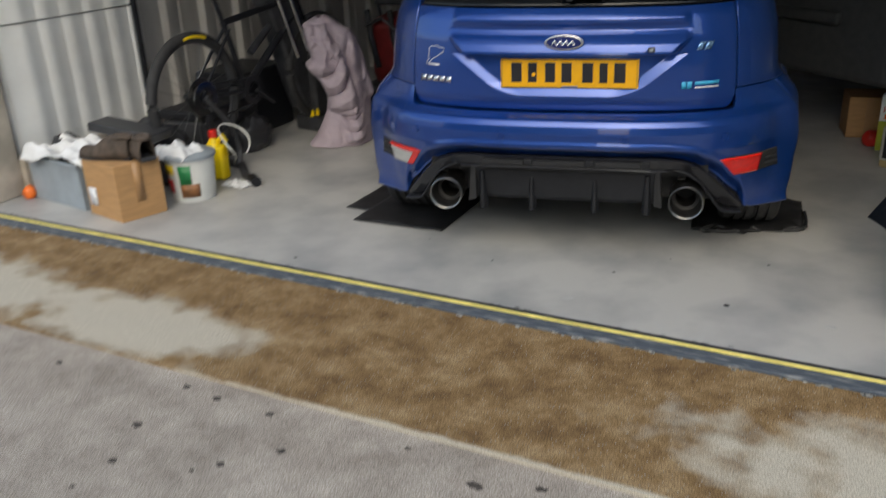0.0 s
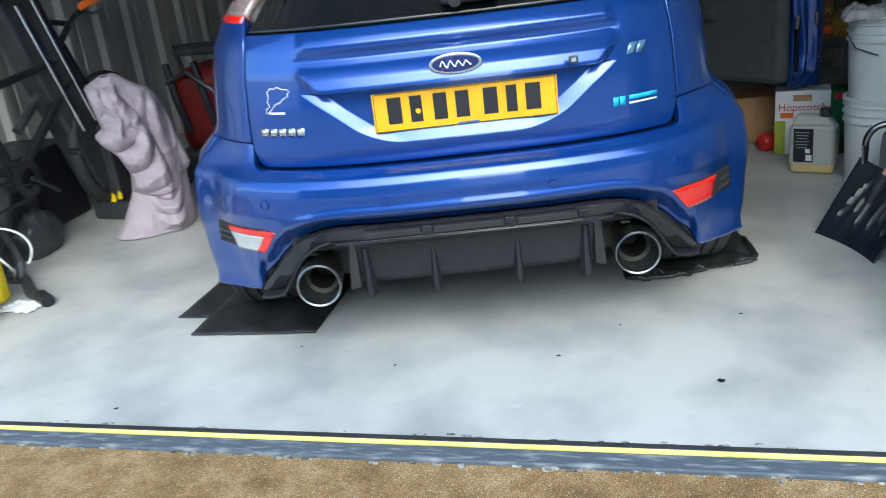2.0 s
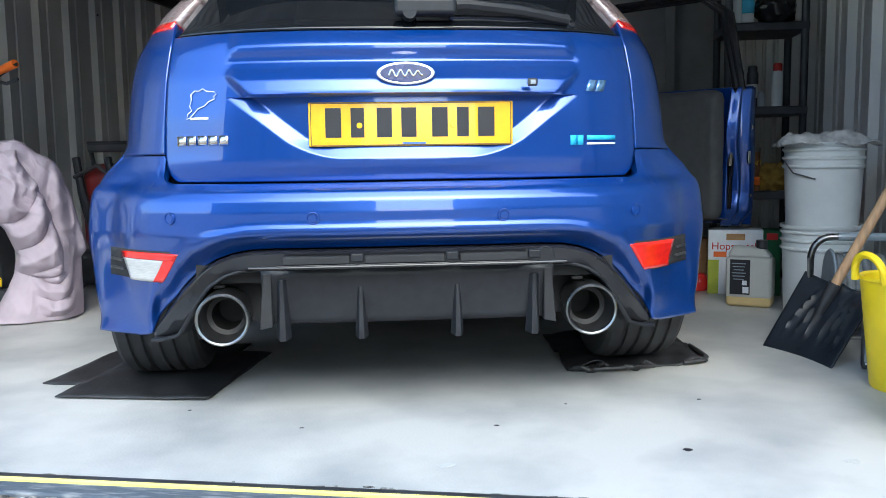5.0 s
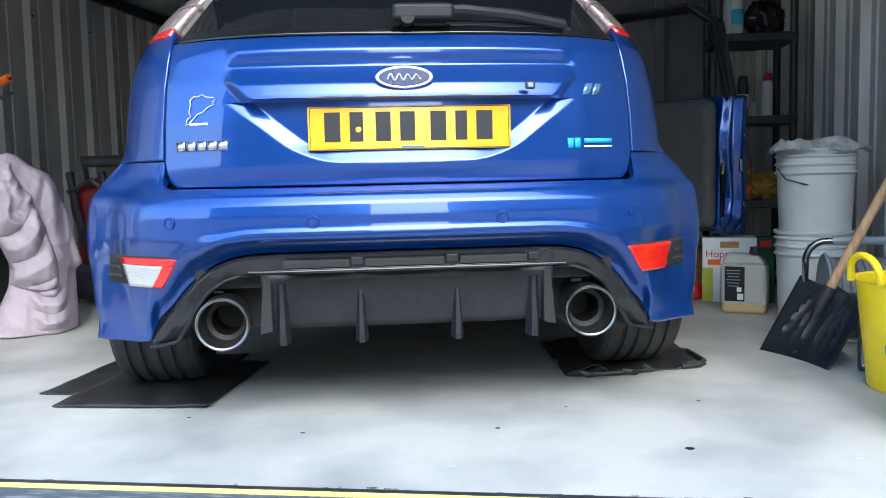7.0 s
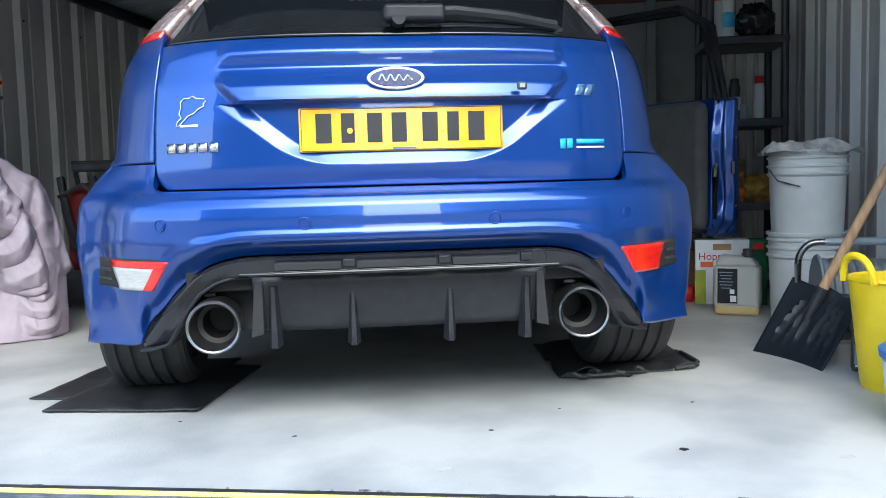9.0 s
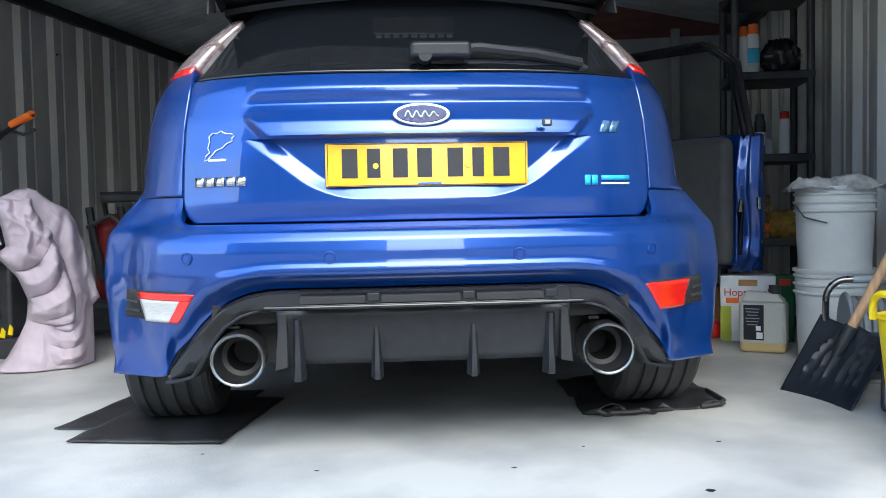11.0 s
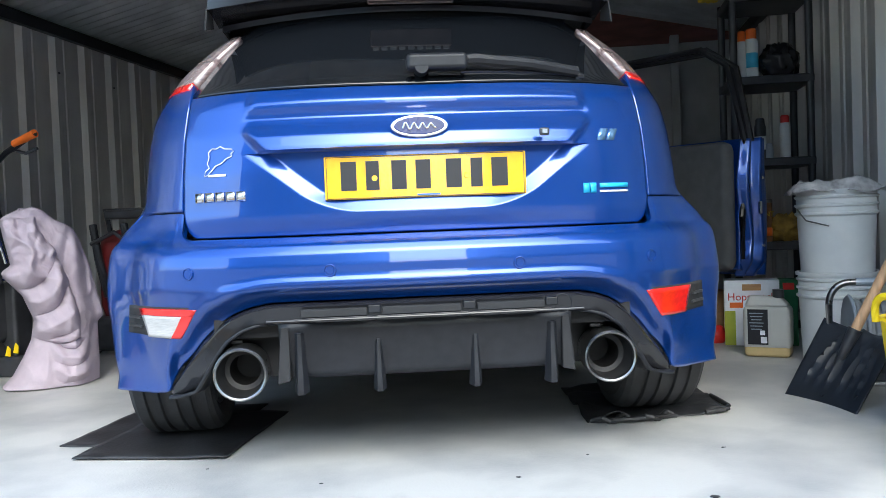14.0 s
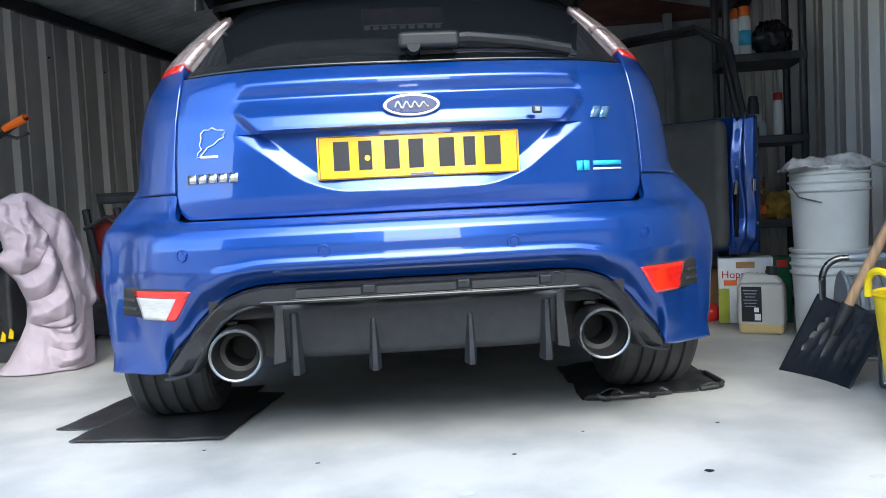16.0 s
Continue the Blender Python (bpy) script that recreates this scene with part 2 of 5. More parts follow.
# ---- mesh tools ----
class Mb:
    """Gathers faces for one mesh."""

    def __init__(self):
        self.v, self.f = [], []

    def add(self, vs, fs, m=None):
        o = len(self.v)
        self.v += [tuple(m @ Vector(p)) if m else tuple(p) for p in vs]
        self.f += [tuple(i + o for i in f) for f in fs]
        return self

    def box(self, c, s, m=None):
        x, y, z = (k / 2 for k in s)
        vs = [(c[0] + a * x, c[1] + b * y, c[2] + d * z) for a in (-1, 1) for b in (-1, 1) for d in (-1, 1)]
        return self.add(vs, [(0, 1, 3, 2), (4, 6, 7, 5), (0, 4, 5, 1), (2, 3, 7, 6), (0, 2, 6, 4), (1, 5, 7, 3)], m)

    def lathe(self, prof, n=32, m=None, closed=False):
        vs = [(r * math.cos(2 * math.pi * k / n), r * math.sin(2 * math.pi * k / n), z) for r, z in prof for k in range(n)]
        fs = [(i * n + k, i * n + (k + 1) % n, (i + 1) * n + (k + 1) % n, (i + 1) * n + k) for i in range(len(prof) - 1) for k in range(n)]
        if closed:
            i = len(prof) - 1
            fs += [(i * n + k, i * n + (k + 1) % n, (k + 1) % n, k) for k in range(n)]
        return self.add(vs, fs, m)

    def cyl(self, a, b, r, r2=None, n=16):
        a, b = Vector(a), Vector(b)
        q = (b - a).to_track_quat("Z", "Y").to_matrix().to_4x4()
        h = (b - a).length
        return self.lathe([(0.0001, 0), (r, 0), (r if r2 is None else r2, h), (0.0001, h)], n, Matrix.Translation(a) @ q)

    def tube(self, pts, r, n=8, closed=False):
        pts = [Vector(p) for p in pts]
        rings = []
        for i, p in enumerate(pts):
            a, b = (pts[i - 1], pts[(i + 1) % len(pts)]) if closed else (pts[max(i - 1, 0)], pts[min(i + 1, len(pts) - 1)])
            d = (b - a).normalized()
            side = d.cross(Vector((0, 0, 1)))
            side = side.normalized() if side.length > 1e-3 else Vector((1, 0, 0))
            up = side.cross(d)
            rings.append([p + (side * math.cos(2 * math.pi * k / n) + up * math.sin(2 * math.pi * k / n)) * r for k in range(n)])
        vs = [q for ring in rings for q in ring]
        m = len(pts)
        fs = [(i * n + k, i * n + (k + 1) % n, ((i + 1) % m) * n + (k + 1) % n, ((i + 1) % m) * n + k)
              for i in range(m if closed else m - 1) for k in range(n)]
        if not closed:
            fs += [tuple(range(n))[::-1], tuple((m - 1) * n + k for k in range(n))]
        return self.add(vs, fs)

    def grid(self, rows):
        n = len(rows[0])
        return self.add([p for r in rows for p in r],
                        [(i * n + k, i * n + k + 1, (i + 1) * n + k + 1, (i + 1) * n + k) for i in range(len(rows) - 1) for k in range(n - 1)])

    def prism(self, poly, y0, y1, m=None):
        """A polygon in x, z drawn out from y0 to y1."""
        n = len(poly)
        vs = [(x, y0, z) for x, z in poly] + [(x, y1, z) for x, z in poly]
        fs = [tuple(range(n)), tuple(range(2 * n - 1, n - 1, -1))] + [(k, n + k, n + (k + 1) % n, (k + 1) % n) for k in range(n)]
        return self.add(vs, fs, m)

    def slab(self, poly, z0, z1, m=None):
        n = len(poly)
        vs = [(x, y, z0) for x, y in poly] + [(x, y, z1) for x, y in poly]
        fs = [tuple(range(n))[::-1], tuple(range(n, 2 * n))] + [(k, (k + 1) % n, n + (k + 1) % n, n + k) for k in range(n)]
        return self.add(vs, fs, m)


def part(name, mb, material, parent=None, label="", bevel=0.0, solid=0.0, angle=35, flip=False):
    me = bpy.data.meshes.new(name)
    me.from_pydata(mb.v, [], [f[::-1] for f in mb.f] if flip else mb.f)
    bm = bmesh.new()
    bm.from_mesh(me)
    bmesh.ops.remove_doubles(bm, verts=bm.verts, dist=1e-5)
    if not solid:
        bmesh.ops.recalc_face_normals(bm, faces=bm.faces)
    bm.to_mesh(me)
    bm.free()
    me.shade_smooth()
    me.set_sharp_from_angle(angle=radians(angle))
    me.materials.append(material)
    ob = new(name, me)
    ob.parent = parent
    if solid:
        s = ob.modifiers.new("thickness", "SOLIDIFY")
        s.thickness, s.offset = solid, -1
    if bevel:
        b = ob.modifiers.new("bevel", "BEVEL")
        b.width, b.segments, b.limit_method = bevel, 2, "ANGLE"
        b.harden_normals = True
    if label:
        tagged(ob, label)
    return ob


def thing(name, label, category, m=None, group="", kind=""):
    e = new(name)
    e.matrix_world = m or Matrix()
    e.empty_display_size = 0.05
    return tagged(e, label, category, group, kind)


def word(text, size, material, parent, m, label=""):
    """Printed letters as a thin mesh part; they face -y of the matrix m."""
    fc = bpy.data.curves.new("letters", "FONT")
    fc.body, fc.size, fc.extrude, fc.align_x = text, size, 0.0006, "CENTER"
    tmp = new("letters", fc)
    me = bpy.data.meshes.new_from_object(tmp.evaluated_get(bpy.context.evaluated_depsgraph_get()))
    bpy.data.objects.remove(tmp)
    me.materials.append(material)
    ob = new("printed_word", me)
    ob.parent = parent
    ob.matrix_local = m @ Matrix.Rotation(radians(90), 4, "X")
    return tagged(ob, label) if label else ob


YAW = radians(-14)
GARAGE = Matrix.Rotation(YAW, 4, "Z")


def at(u, v, z=0.0, turn=0.0):
    """A pose in the garage's own axes: u along the sill, v inwards."""
    return GARAGE @ Matrix.Translation((u, v, z)) @ Matrix.Rotation(radians(turn), 4, "Z")


def structure(name, mb, material, label, category, m=GARAGE, bevel=0.0):
    ob = part(name, mb, material, None, "", bevel)
    ob.matrix_world = m
    return tagged(ob, label, category, kind="structure")


# ---- garage shell and ground ----
U0, U1, VF, VB, EAVE, RIDGE = -3.10, 1.75, -0.45, 5.2, 2.08, 2.65
UM = (U0 + U1) / 2
structure("ground", Mb().box((0, -201.33, -0.138), (400, 400, 0.24)), ASPHALT, "worn grey asphalt of the drive", "ground")
structure("ground_behind", Mb().box((0, 202.67, -0.22), (400, 408, 0.2)), GRASS, "grass beyond the garage", "ground")
structure("apron", Mb().box((UM, -0.968, -0.068), (9.0, 0.724, 0.12)), APRON, "brown stained exposed-aggregate concrete apron", "pavement")
crumb = Mb()
random.seed(8)
for k in range(240):
    cu, cv, cr = random.uniform(-3.0, 1.7), random.choice((-0.610, -0.501)) + random.gauss(0, 0.006), random.uniform(0.003, 0.012)
    crumb.slab([(cu + cr * 1.8 * random.uniform(0.5, 1) * math.cos(q), cv + cr * 0.5 * random.uniform(0.5, 1) * math.sin(q)) for q in np.linspace(0, 2 * math.pi, 7, endpoint=False)], -0.012 if cv < -0.55 else -0.001, -0.003 if cv < -0.55 else 0.0022)
cr_ = structure("sill_crumbs", crumb, mat("crumbled_mortar", (0.42, 0.42, 0.40), 0.9, 0, 0.5, 60, color2=(0.05, 0.05, 0.05)), "crumbs of broken mortar along the sill", "debris")
tagged(cr_, kind="stuff")
structure("floor", Mb().box((UM, 2.36, -0.06), (U1 - U0 + 0.3, 5.76, 0.12)), FLOORM, "pale grey painted concrete garage floor", "floor")


sill = thing("door_sill", "worn blue-grey sill strip with a yellow edge line", "sill", GARAGE, kind="structure")
part("sill_strip", Mb().box((UM, -0.574, -0.022), (4.9, 0.062, 0.05)), STRIPBLUE, sill, bevel=0.006)
part("yellow_line", Mb().box((UM, -0.533, 0.001), (4.9, 0.011, 0.012)), YELLOWLINE, sill, "thin yellow line", bevel=0.003)
part("rubber_strip", Mb().box((UM, -0.514, 0.0), (4.9, 0.022, 0.010)), BLACKP, sill, "dark rubber strip", bevel=0.003)


def corrugated(length, height, pitch=0.347, depth=0.038, flip=1):
    """A wall sheet with trapezoid ribs, along x, from z 0 up; ribs stand out to y < 0."""
    xs = [(0, 0)]
    x = 0.0
    while x < length - pitch:
        for a, d in ((0.10, 0), (0.125, 1), (0.175, 1), (0.20, 0)):
            xs.append((x + a, -depth * d * flip))
        xs.append((x + 0.268, 0))
        xs.append((x + 0.275, -0.008 * flip))
        xs.append((x + 0.285, -0.008 * flip))
        xs.append((x + 0.292, 0))
        x += pitch
    xs.append((length, 0))
    mb = Mb()
    mb.grid([[(x, y, z) for x, y in xs] for z in (0, height)])
    back = 0.03 * flip
    mb.box((length / 2, back + 0.02 * flip, height / 2), (length, 0.03, height))
    return mb


L = VB - VF
wl = structure("wall_left", corrugated(L, EAVE), STEELWALL, "grey corrugated sheet-steel garage wall", "wall",
               GARAGE @ Matrix.Translation((U0, VF, 0)) @ Matrix.Rotation(radians(90), 4, "Z"))
wr = structure("wall_right", corrugated(L, EAVE), STEELWALL, "grey corrugated sheet-steel garage wall", "wall",
               GARAGE @ Matrix.Translation((U1, VB, 0)) @ Matrix.Rotation(radians(-90), 4, "Z"))
structure("wall_back", Mb().prism([(U0 - 0.05, 0), (U1 + 0.05, 0), (U1 + 0.05, 2.05), (U0 - 0.05, 2.05)], VB, VB + 0.12), BACKM, "plain grey panelled back wall", "wall")
structure("gable_back", Mb().prism([(U0 - 0.05, 2.05), (U1 + 0.05, 2.05), (U1 + 0.05, EAVE), (UM, RIDGE), (U0 - 0.05, EAVE)], VB - 0.02, VB + 0.10), BROWNM, "red-brown boarded gable", "wall")
structure("gable_front", Mb().prism([(U0 - 0.05, 2.06), (U1 + 0.05, 2.06), (U1 + 0.05, EAVE), (UM, RIDGE), (U0 - 0.05, EAVE)], VF - 0.1, VF), WHITEDOOR, "white boarded front gable over the opening", "wall")


def roof_sheet(u0, z0, u1, z1):
    n = 56
    ripple = [0.0, 0.022, 0.022, 0.0]
    rows = []
    for u, z in ((u0, z0), (u1, z1)):
        row = []
        for i in range(n * 4):
            v = VF - 0.15 + (VB - VF + 0.35) * i / (n * 4 - 1)
            row.append((u, v, z + ripple[i % 4]))
        rows.append(row)
    return Mb().grid(rows)


for nm, (a, b, c, d) in (("ceiling_left", (U0 - 0.1, EAVE - 0.02, UM, RIDGE)), ("ceiling_right", (UM, RIDGE, U1 + 0.1, EAVE - 0.02))):
    ob = part(nm, roof_sheet(a, b, c, d), ROOFM, solid=0.02)
    ob.matrix_world = GARAGE
    tagged(ob, "dark corrugated roof sheet seen from below", "ceiling", kind="structure")
for nm, u in (("eaves_rail_left", U0 + 0.05), ("eaves_rail_right", U1 - 0.05)):
    structure(nm, Mb().box((u, (VF + VB) / 2, EAVE - 0.05), (0.05, L, 0.08)), SATIN, "dark steel eaves rail", "rail", bevel=0.005)
structure("post_back", Mb().box((1.20, VB - 0.06, 1.05), (0.07, 0.08, 2.1)), BACKM, "grey post against the back wall", "post", bevel=0.006)
structure("pillar_left", Mb().box((U0 - 0.02, VF + 0.09, 1.0), (0.22, 0.26, 2.0)), PILLARM, "beige rendered door pillar", "pillar", bevel=0.01)
structure("pillar_right", Mb().box((U1 - 0.02, VF + 0.05, 1.0), (0.2, 0.2, 2.0)), PILLARM, "beige rendered door pillar", "pillar", bevel=0.01)
structure("plinth_left", Mb().box((U0 + 0.07, 0.26, 0.1), (0.1, 0.98, 0.2)), PILLARM, "low rendered plinth", "plinth", bevel=0.01)
# rivets on the left wall ribs
for k in range(4, 14, 2):
    r = part("rivet", Mb().cyl((k * 0.347 + 0.15, -0.038, 1.75), (k * 0.347 + 0.15, -0.046, 1.75), 0.009, 0.006, 8), SATIN, wl)

# pits in the asphalt
random.seed(21)
pits = Mb()
for k in range(28):
    pu, pv, pr = random.uniform(-2.4, 1.6), -1.38 - abs(random.gauss(0, 0.28)), random.uniform(0.006, 0.022)
    pits.slab([(pu + pr * 1.6 * random.uniform(0.4, 1) * math.cos(q), pv + pr * random.uniform(0.4, 1) * math.sin(q)) for q in np.linspace(0, 2 * math.pi, 9, endpoint=False)], -0.022, -0.0165)
tagged(structure("asphalt_pits", pits, mat("pit_grit", (0.07, 0.06, 0.052), 0.95, 0, 0.4, 60), "small dark pits in the asphalt", "pits"), kind="stuff")
# white ribbed side panel
wp = thing("white_door_leaf", "white ribbed metal door leaf folded back against the side wall", "door", GARAGE @ Matrix.Translation((U0 + 0.10, -0.2, 0.2)) @ Matrix.Rotation(radians(90), 4, "Z"))
part("lower_panel", corrugated(0.92, 0.68, 0.155, 0.010), WHITEDOOR, wp)
part("upper_panel", Mb().add(corrugated(0.92, 1.1, 0.155, 0.010).v, corrugated(0.92, 1.1, 0.155, 0.010).f, Matrix.Translation((0, 0, 0.69))), WHITEDOOR, wp)
part("edge_strip", Mb().box((0.93, 0.0, 0.9), (0.02, 0.06, 1.8)), SATIN, wp, "dark edge strip", bevel=0.004)

# houses across the road, seen in the paint
def house(x, y, turn, wall):
    h = thing("house", "two-storey house with white window frames across the road", "house", Matrix.Translation((x, y, -0.04)) @ Matrix.Rotation(radians(turn), 4, "Z"), "houses across the road")
    part("wall", Mb().box((0, 0, 2.6), (6.4, 6, 5.2)), wall, h)
    part("roof", Mb().prism([(-3.5, 5.1), (3.5, 5.1), (0, 7.0)], -3.2, 3.2, Matrix.Rotation(radians(90), 4, "Z")), ROOFTILE, h)
    for wx, wz, w, ht in ((-1.8, 1.4, 1.7, 1.3), (-1.8, 3.9, 1.5, 1.2), (1.7, 3.9, 1.5, 1.2), (0.9, 1.4, 1.2, 1.3)):
        win = part("window", Mb().box((wx, 3.02, wz), (w, 0.08, ht)), FRAMEW, h)
        for s in (-0.25, 0.25):
            part("pane", Mb().box((wx + s * w, 3.06, wz), (w * 0.42, 0.04, ht - 0.16)), PANE, win)
    d = part("door", Mb().box((2.5, 3.03, 1.0), (0.95, 0.08, 2.05)), GREYP, h)


for i, (hx, wall) in enumerate(((-10.6, BRICK), (-3.9, RENDERW), (5.2, BRICK), (13.6, RENDERW))):
    house(hx, -15.0 - 0.2 * i, 0, wall)

# ---- the car ----
def ip(pts):
    a = sorted(pts)
    xs, ys = np.array([p[0] for p in a]), np.array([p[1] for p in a])
    return lambda q, w=0.012: float(np.mean([np.interp(q + d * w, xs, ys) for d in (-1, -0.5, 0, 0.5, 1)]))


def sstep(a, b, x):
    """0 at a, 1 at b; a may be the larger."""
    t = min(1, max(0, (x - a) / (b - a)))
    return t * t * (3 - 2 * t)


CX = -0.014
WIDTH = ip([(0.2, 0.880), (0.3, 0.876), (0.45, 0.868), (0.6, 0.846), (0.7, 0.816), (0.8, 0.806), (0.9, 0.795), (0.97, 0.781), (1.06, 0.740), (1.15, 0.71), (1.25, 0.655), (1.35, 0.60), (1.45, 0.5)])
BUMPER_SIDE = ip([(0.2, 0.0), (0.24, -0.01), (0.30, -0.035), (0.40, -0.06), (0.46, -0.088), (0.50, -0.108), (0.56, -0.112), (0.59, -0.108), (0.612, -0.095), (0.628, -0.06), (0.66, -0.04), (0.71, -0.03)])
Y_BUMPER = lambda z: BUMPER_SIDE(z, 0.005)
Y_GATE = ip([(0.60, -0.012), (0.68, -0.032), (0.8, -0.032), (0.9, -0.025), (0.98, -0.008), (1.0, 0.002), (1.03, 0.02)])
Y_SIDE = ip([(0.66, -0.035), (0.8, -0.03), (0.9, -0.02), (1.0, 0.0), (1.05, 0.03), (1.15, 0.13), (1.25, 0.22), (1.45, 0.45)])
Y_GLASS = ip([(1.0, 0.008), (1.03, 0.028), (1.26, 0.235), (1.45, 0.42)])
DEPTH = 0.5


def sag(x, z):
    return DEPTH * (1 - math.sqrt(max(0.0, 1 - min(1, abs(x) / WIDTH(z)) ** 3)))


def s_of_x(x, z):
    return abs(x) + sag(x, z)


def s_of_y(y, z, yr):
    d = y - yr(z)
    if d >= DEPTH:
        return WIDTH(z) + d
    c = 1 - d / DEPTH
    return WIDTH(z) * (1 - c * c) ** (1 / 3) + d


PHI = np.linspace(0, math.pi / 2, 240)
SIN, COS = np.sin(PHI) ** (2 / 3), np.cos(PHI)


def skin(s, z, yr, side=1):
    """The body at the way s from the middle round the corner and forwards, at the height z."""
    w = WIDTH(z)
    if s >= w + DEPTH:
        x, y = w, yr(z) + s - w
    else:
        x = float(np.interp(s, w * SIN + DEPTH * (1 - COS), w * SIN))
        y = yr(z) + s - x
    flare = (0.058 + 0.02 * (1 - sstep(0.18, 0.27, z))) * sstep(0.15, 0.30, y) * (1 - sstep(0.95, 1.15, y)) * (1 - sstep(0.62, 0.745, z))
    return Vector((side * (x + flare), y, z))


def on_skin(x, z, yr, off=0.0):
    """A point of the body at x and z, lifted off by off."""
    side = -1 if x < 0 else 1
    s = s_of_x(x, z)
    p = skin(s, z, yr, side)
    a, b = skin(s + 0.01, z, yr, side) - p, skin(s, z + 0.01, yr, side) - p
    n = a.cross(b).normalized() * side
    if n.y > 0.3:
        n = -n
    return p + n * off


car = thing("car", "blue three-door hatchback parked tail out, driver's door open", "car", Matrix.Translation((CX, 0, 0)) @ Matrix.Rotation(radians(-1.0), 4, "Z"))

# bumper
LOW = ip([(0, 0.467), (0.34, 0.466), (0.40, 0.463), (0.45, 0.453), (0.49, 0.438), (0.54, 0.408), (0.588, 0.362), (0.652, 0.285), (0.705, 0.216), (0.74, 0.210), (2.0, 0.210)])
TOP = ip([(0, 0.628), (0.586, 0.628), (0.610, 0.634), (0.628, 0.649), (0.637, 0.672), (0.640, 0.702), (2.0, 0.702)])
zref = 0.45
s_end = s_of_y(0.27, zref, Y_BUMPER)
cols = []
sv = list(np.linspace(0, 0.40, 26)) + list(np.linspace(0.41, 0.80, 64)) + list(np.linspace(0.81, s_end, 34))
for side in (-1, 1):
    for s in (sv[::-1] if side < 0 else sv[1:]):
        x = abs(skin(s, zref, Y_BUMPER).x)
        at_z = lambda q: abs(skin(s / s_end * s_of_y(0.27, q, Y_BUMPER), q, Y_BUMPER).x)
        hi = TOP(at_z(0.66), 0.004)
        lo = LOW(x, 0.006)
        lo = LOW(at_z(lo), 0.006)
        slope = (LOW(x + 0.01) - LOW(x - 0.01)) / 0.02
        cs = 1 / math.sqrt(1 + slope * slope)
        col = []
        for k in range(61):
            z = lo + (hi - lo) * k / 60
            # same fraction of the corner at each height
            ss = s / s_end * s_of_y(0.27, z, Y_BUMPER)
            p = skin(ss, z, Y_BUMPER, side)
            d = (z - lo) * cs
            if x < 0.75:
                p.y += 0.034 * (1 - sstep(0.0, 0.042, d)) * (1 - sstep(0.70, 0.745, x))
                p.y -= 0.006 * math.exp(-((d - 0.05) / 0.012) ** 2) * (1 - sstep(0.68, 0.73, x))
            col.append(p)
        col.append(col[-1] + Vector((0, 0.012, 0.0015)))
        col.append(col[-1] + Vector((0, 0.050, 0.0)))
        cols.append(col)
bumper = part("bumper", Mb().grid(cols), PAINT, car, solid=0.02, angle=50, flip=True)

# tailgate
EDGE = ip([(0.60, 0.56), (0.632, 0.590), (0.637, 0.604), (0.65, 0.617), (0.67, 0.626), (0.70, 0.630), (0.80, 0.626), (0.90, 0.619), (1.02, 0.604)])
CENTRE = ip([(0.60, 0.0), (0.846, 0.0), (0.8465, 0.036), (0.860, 0.035), (0.885, 0.028), (0.905, 0.014), (0.918, 0.004), (0.935, -0.004), (0.948, 0.000), (0.962, 0.008), (0.975, 0.011), (0.99, 0.007), (1.015, 0.0), (1.05, 0.0)])


def relief(x, z):
    x = abs(x)
    out = 0.0
    if z > 0.846:
        wide = 0.405 + (z - 0.846) / 0.055 * 0.05 if z < 0.90 else 0.455 - max(0, z - 0.93) * 0.2
        out += CENTRE(z, 0.003) * (1 - sstep(wide - 0.025, wide + 0.008, x))
    # recess for the number plate
    zb, zt = 0.688, 0.846
    half = 0.245 + (z - zb) / (zt - zb) * 0.205
    dside = (half - x) * 0.61
    dz = z - zb
    r = 0.055
    if dside < r and dz < r:
        inner = r - math.hypot(max(0, r - dside), max(0, r - dz))
    else:
        inner = min(dside, dz)
    if z <= 0.8465:
        out -= 0.017 * min(1, max(0, inner / 0.038))
    return out


rows = []
zz = sorted(set(list(np.linspace(0.633, 0.66, 12)) + list(np.linspace(0.66, 0.843, 70)) + [0.8455, 0.847] + list(np.linspace(0.849, 1.013, 70))))
for z in zz:
    e = EDGE(z, 0.003)
    row = []
    for k in range(241):
        x = e * (k / 120 - 1)
        p = skin(s_of_x(x, z), z, Y_GATE, -1 if x < 0 else 1)
        p.y -= relief(x, z)
        row.append(p)
    rows.append(row)
tailgate = part("tailgate", Mb().grid(rows), PAINT, car, solid=0.018, angle=40)

# near-black sheet behind the panels, in place of the shade in their gaps
rows = []
for z in np.linspace(0.60, 1.05, 16):
    rows.append([skin(s_of_x(x, z), z, Y_GATE, -1 if x < 0 else 1) + Vector((0, 0.045, 0)) for x in np.linspace(-0.70, 0.70, 40)])
part("gap_backing", Mb().grid(rows), VOID, car, "near-black sheet in place of shade in the panel gaps", solid=0.01)

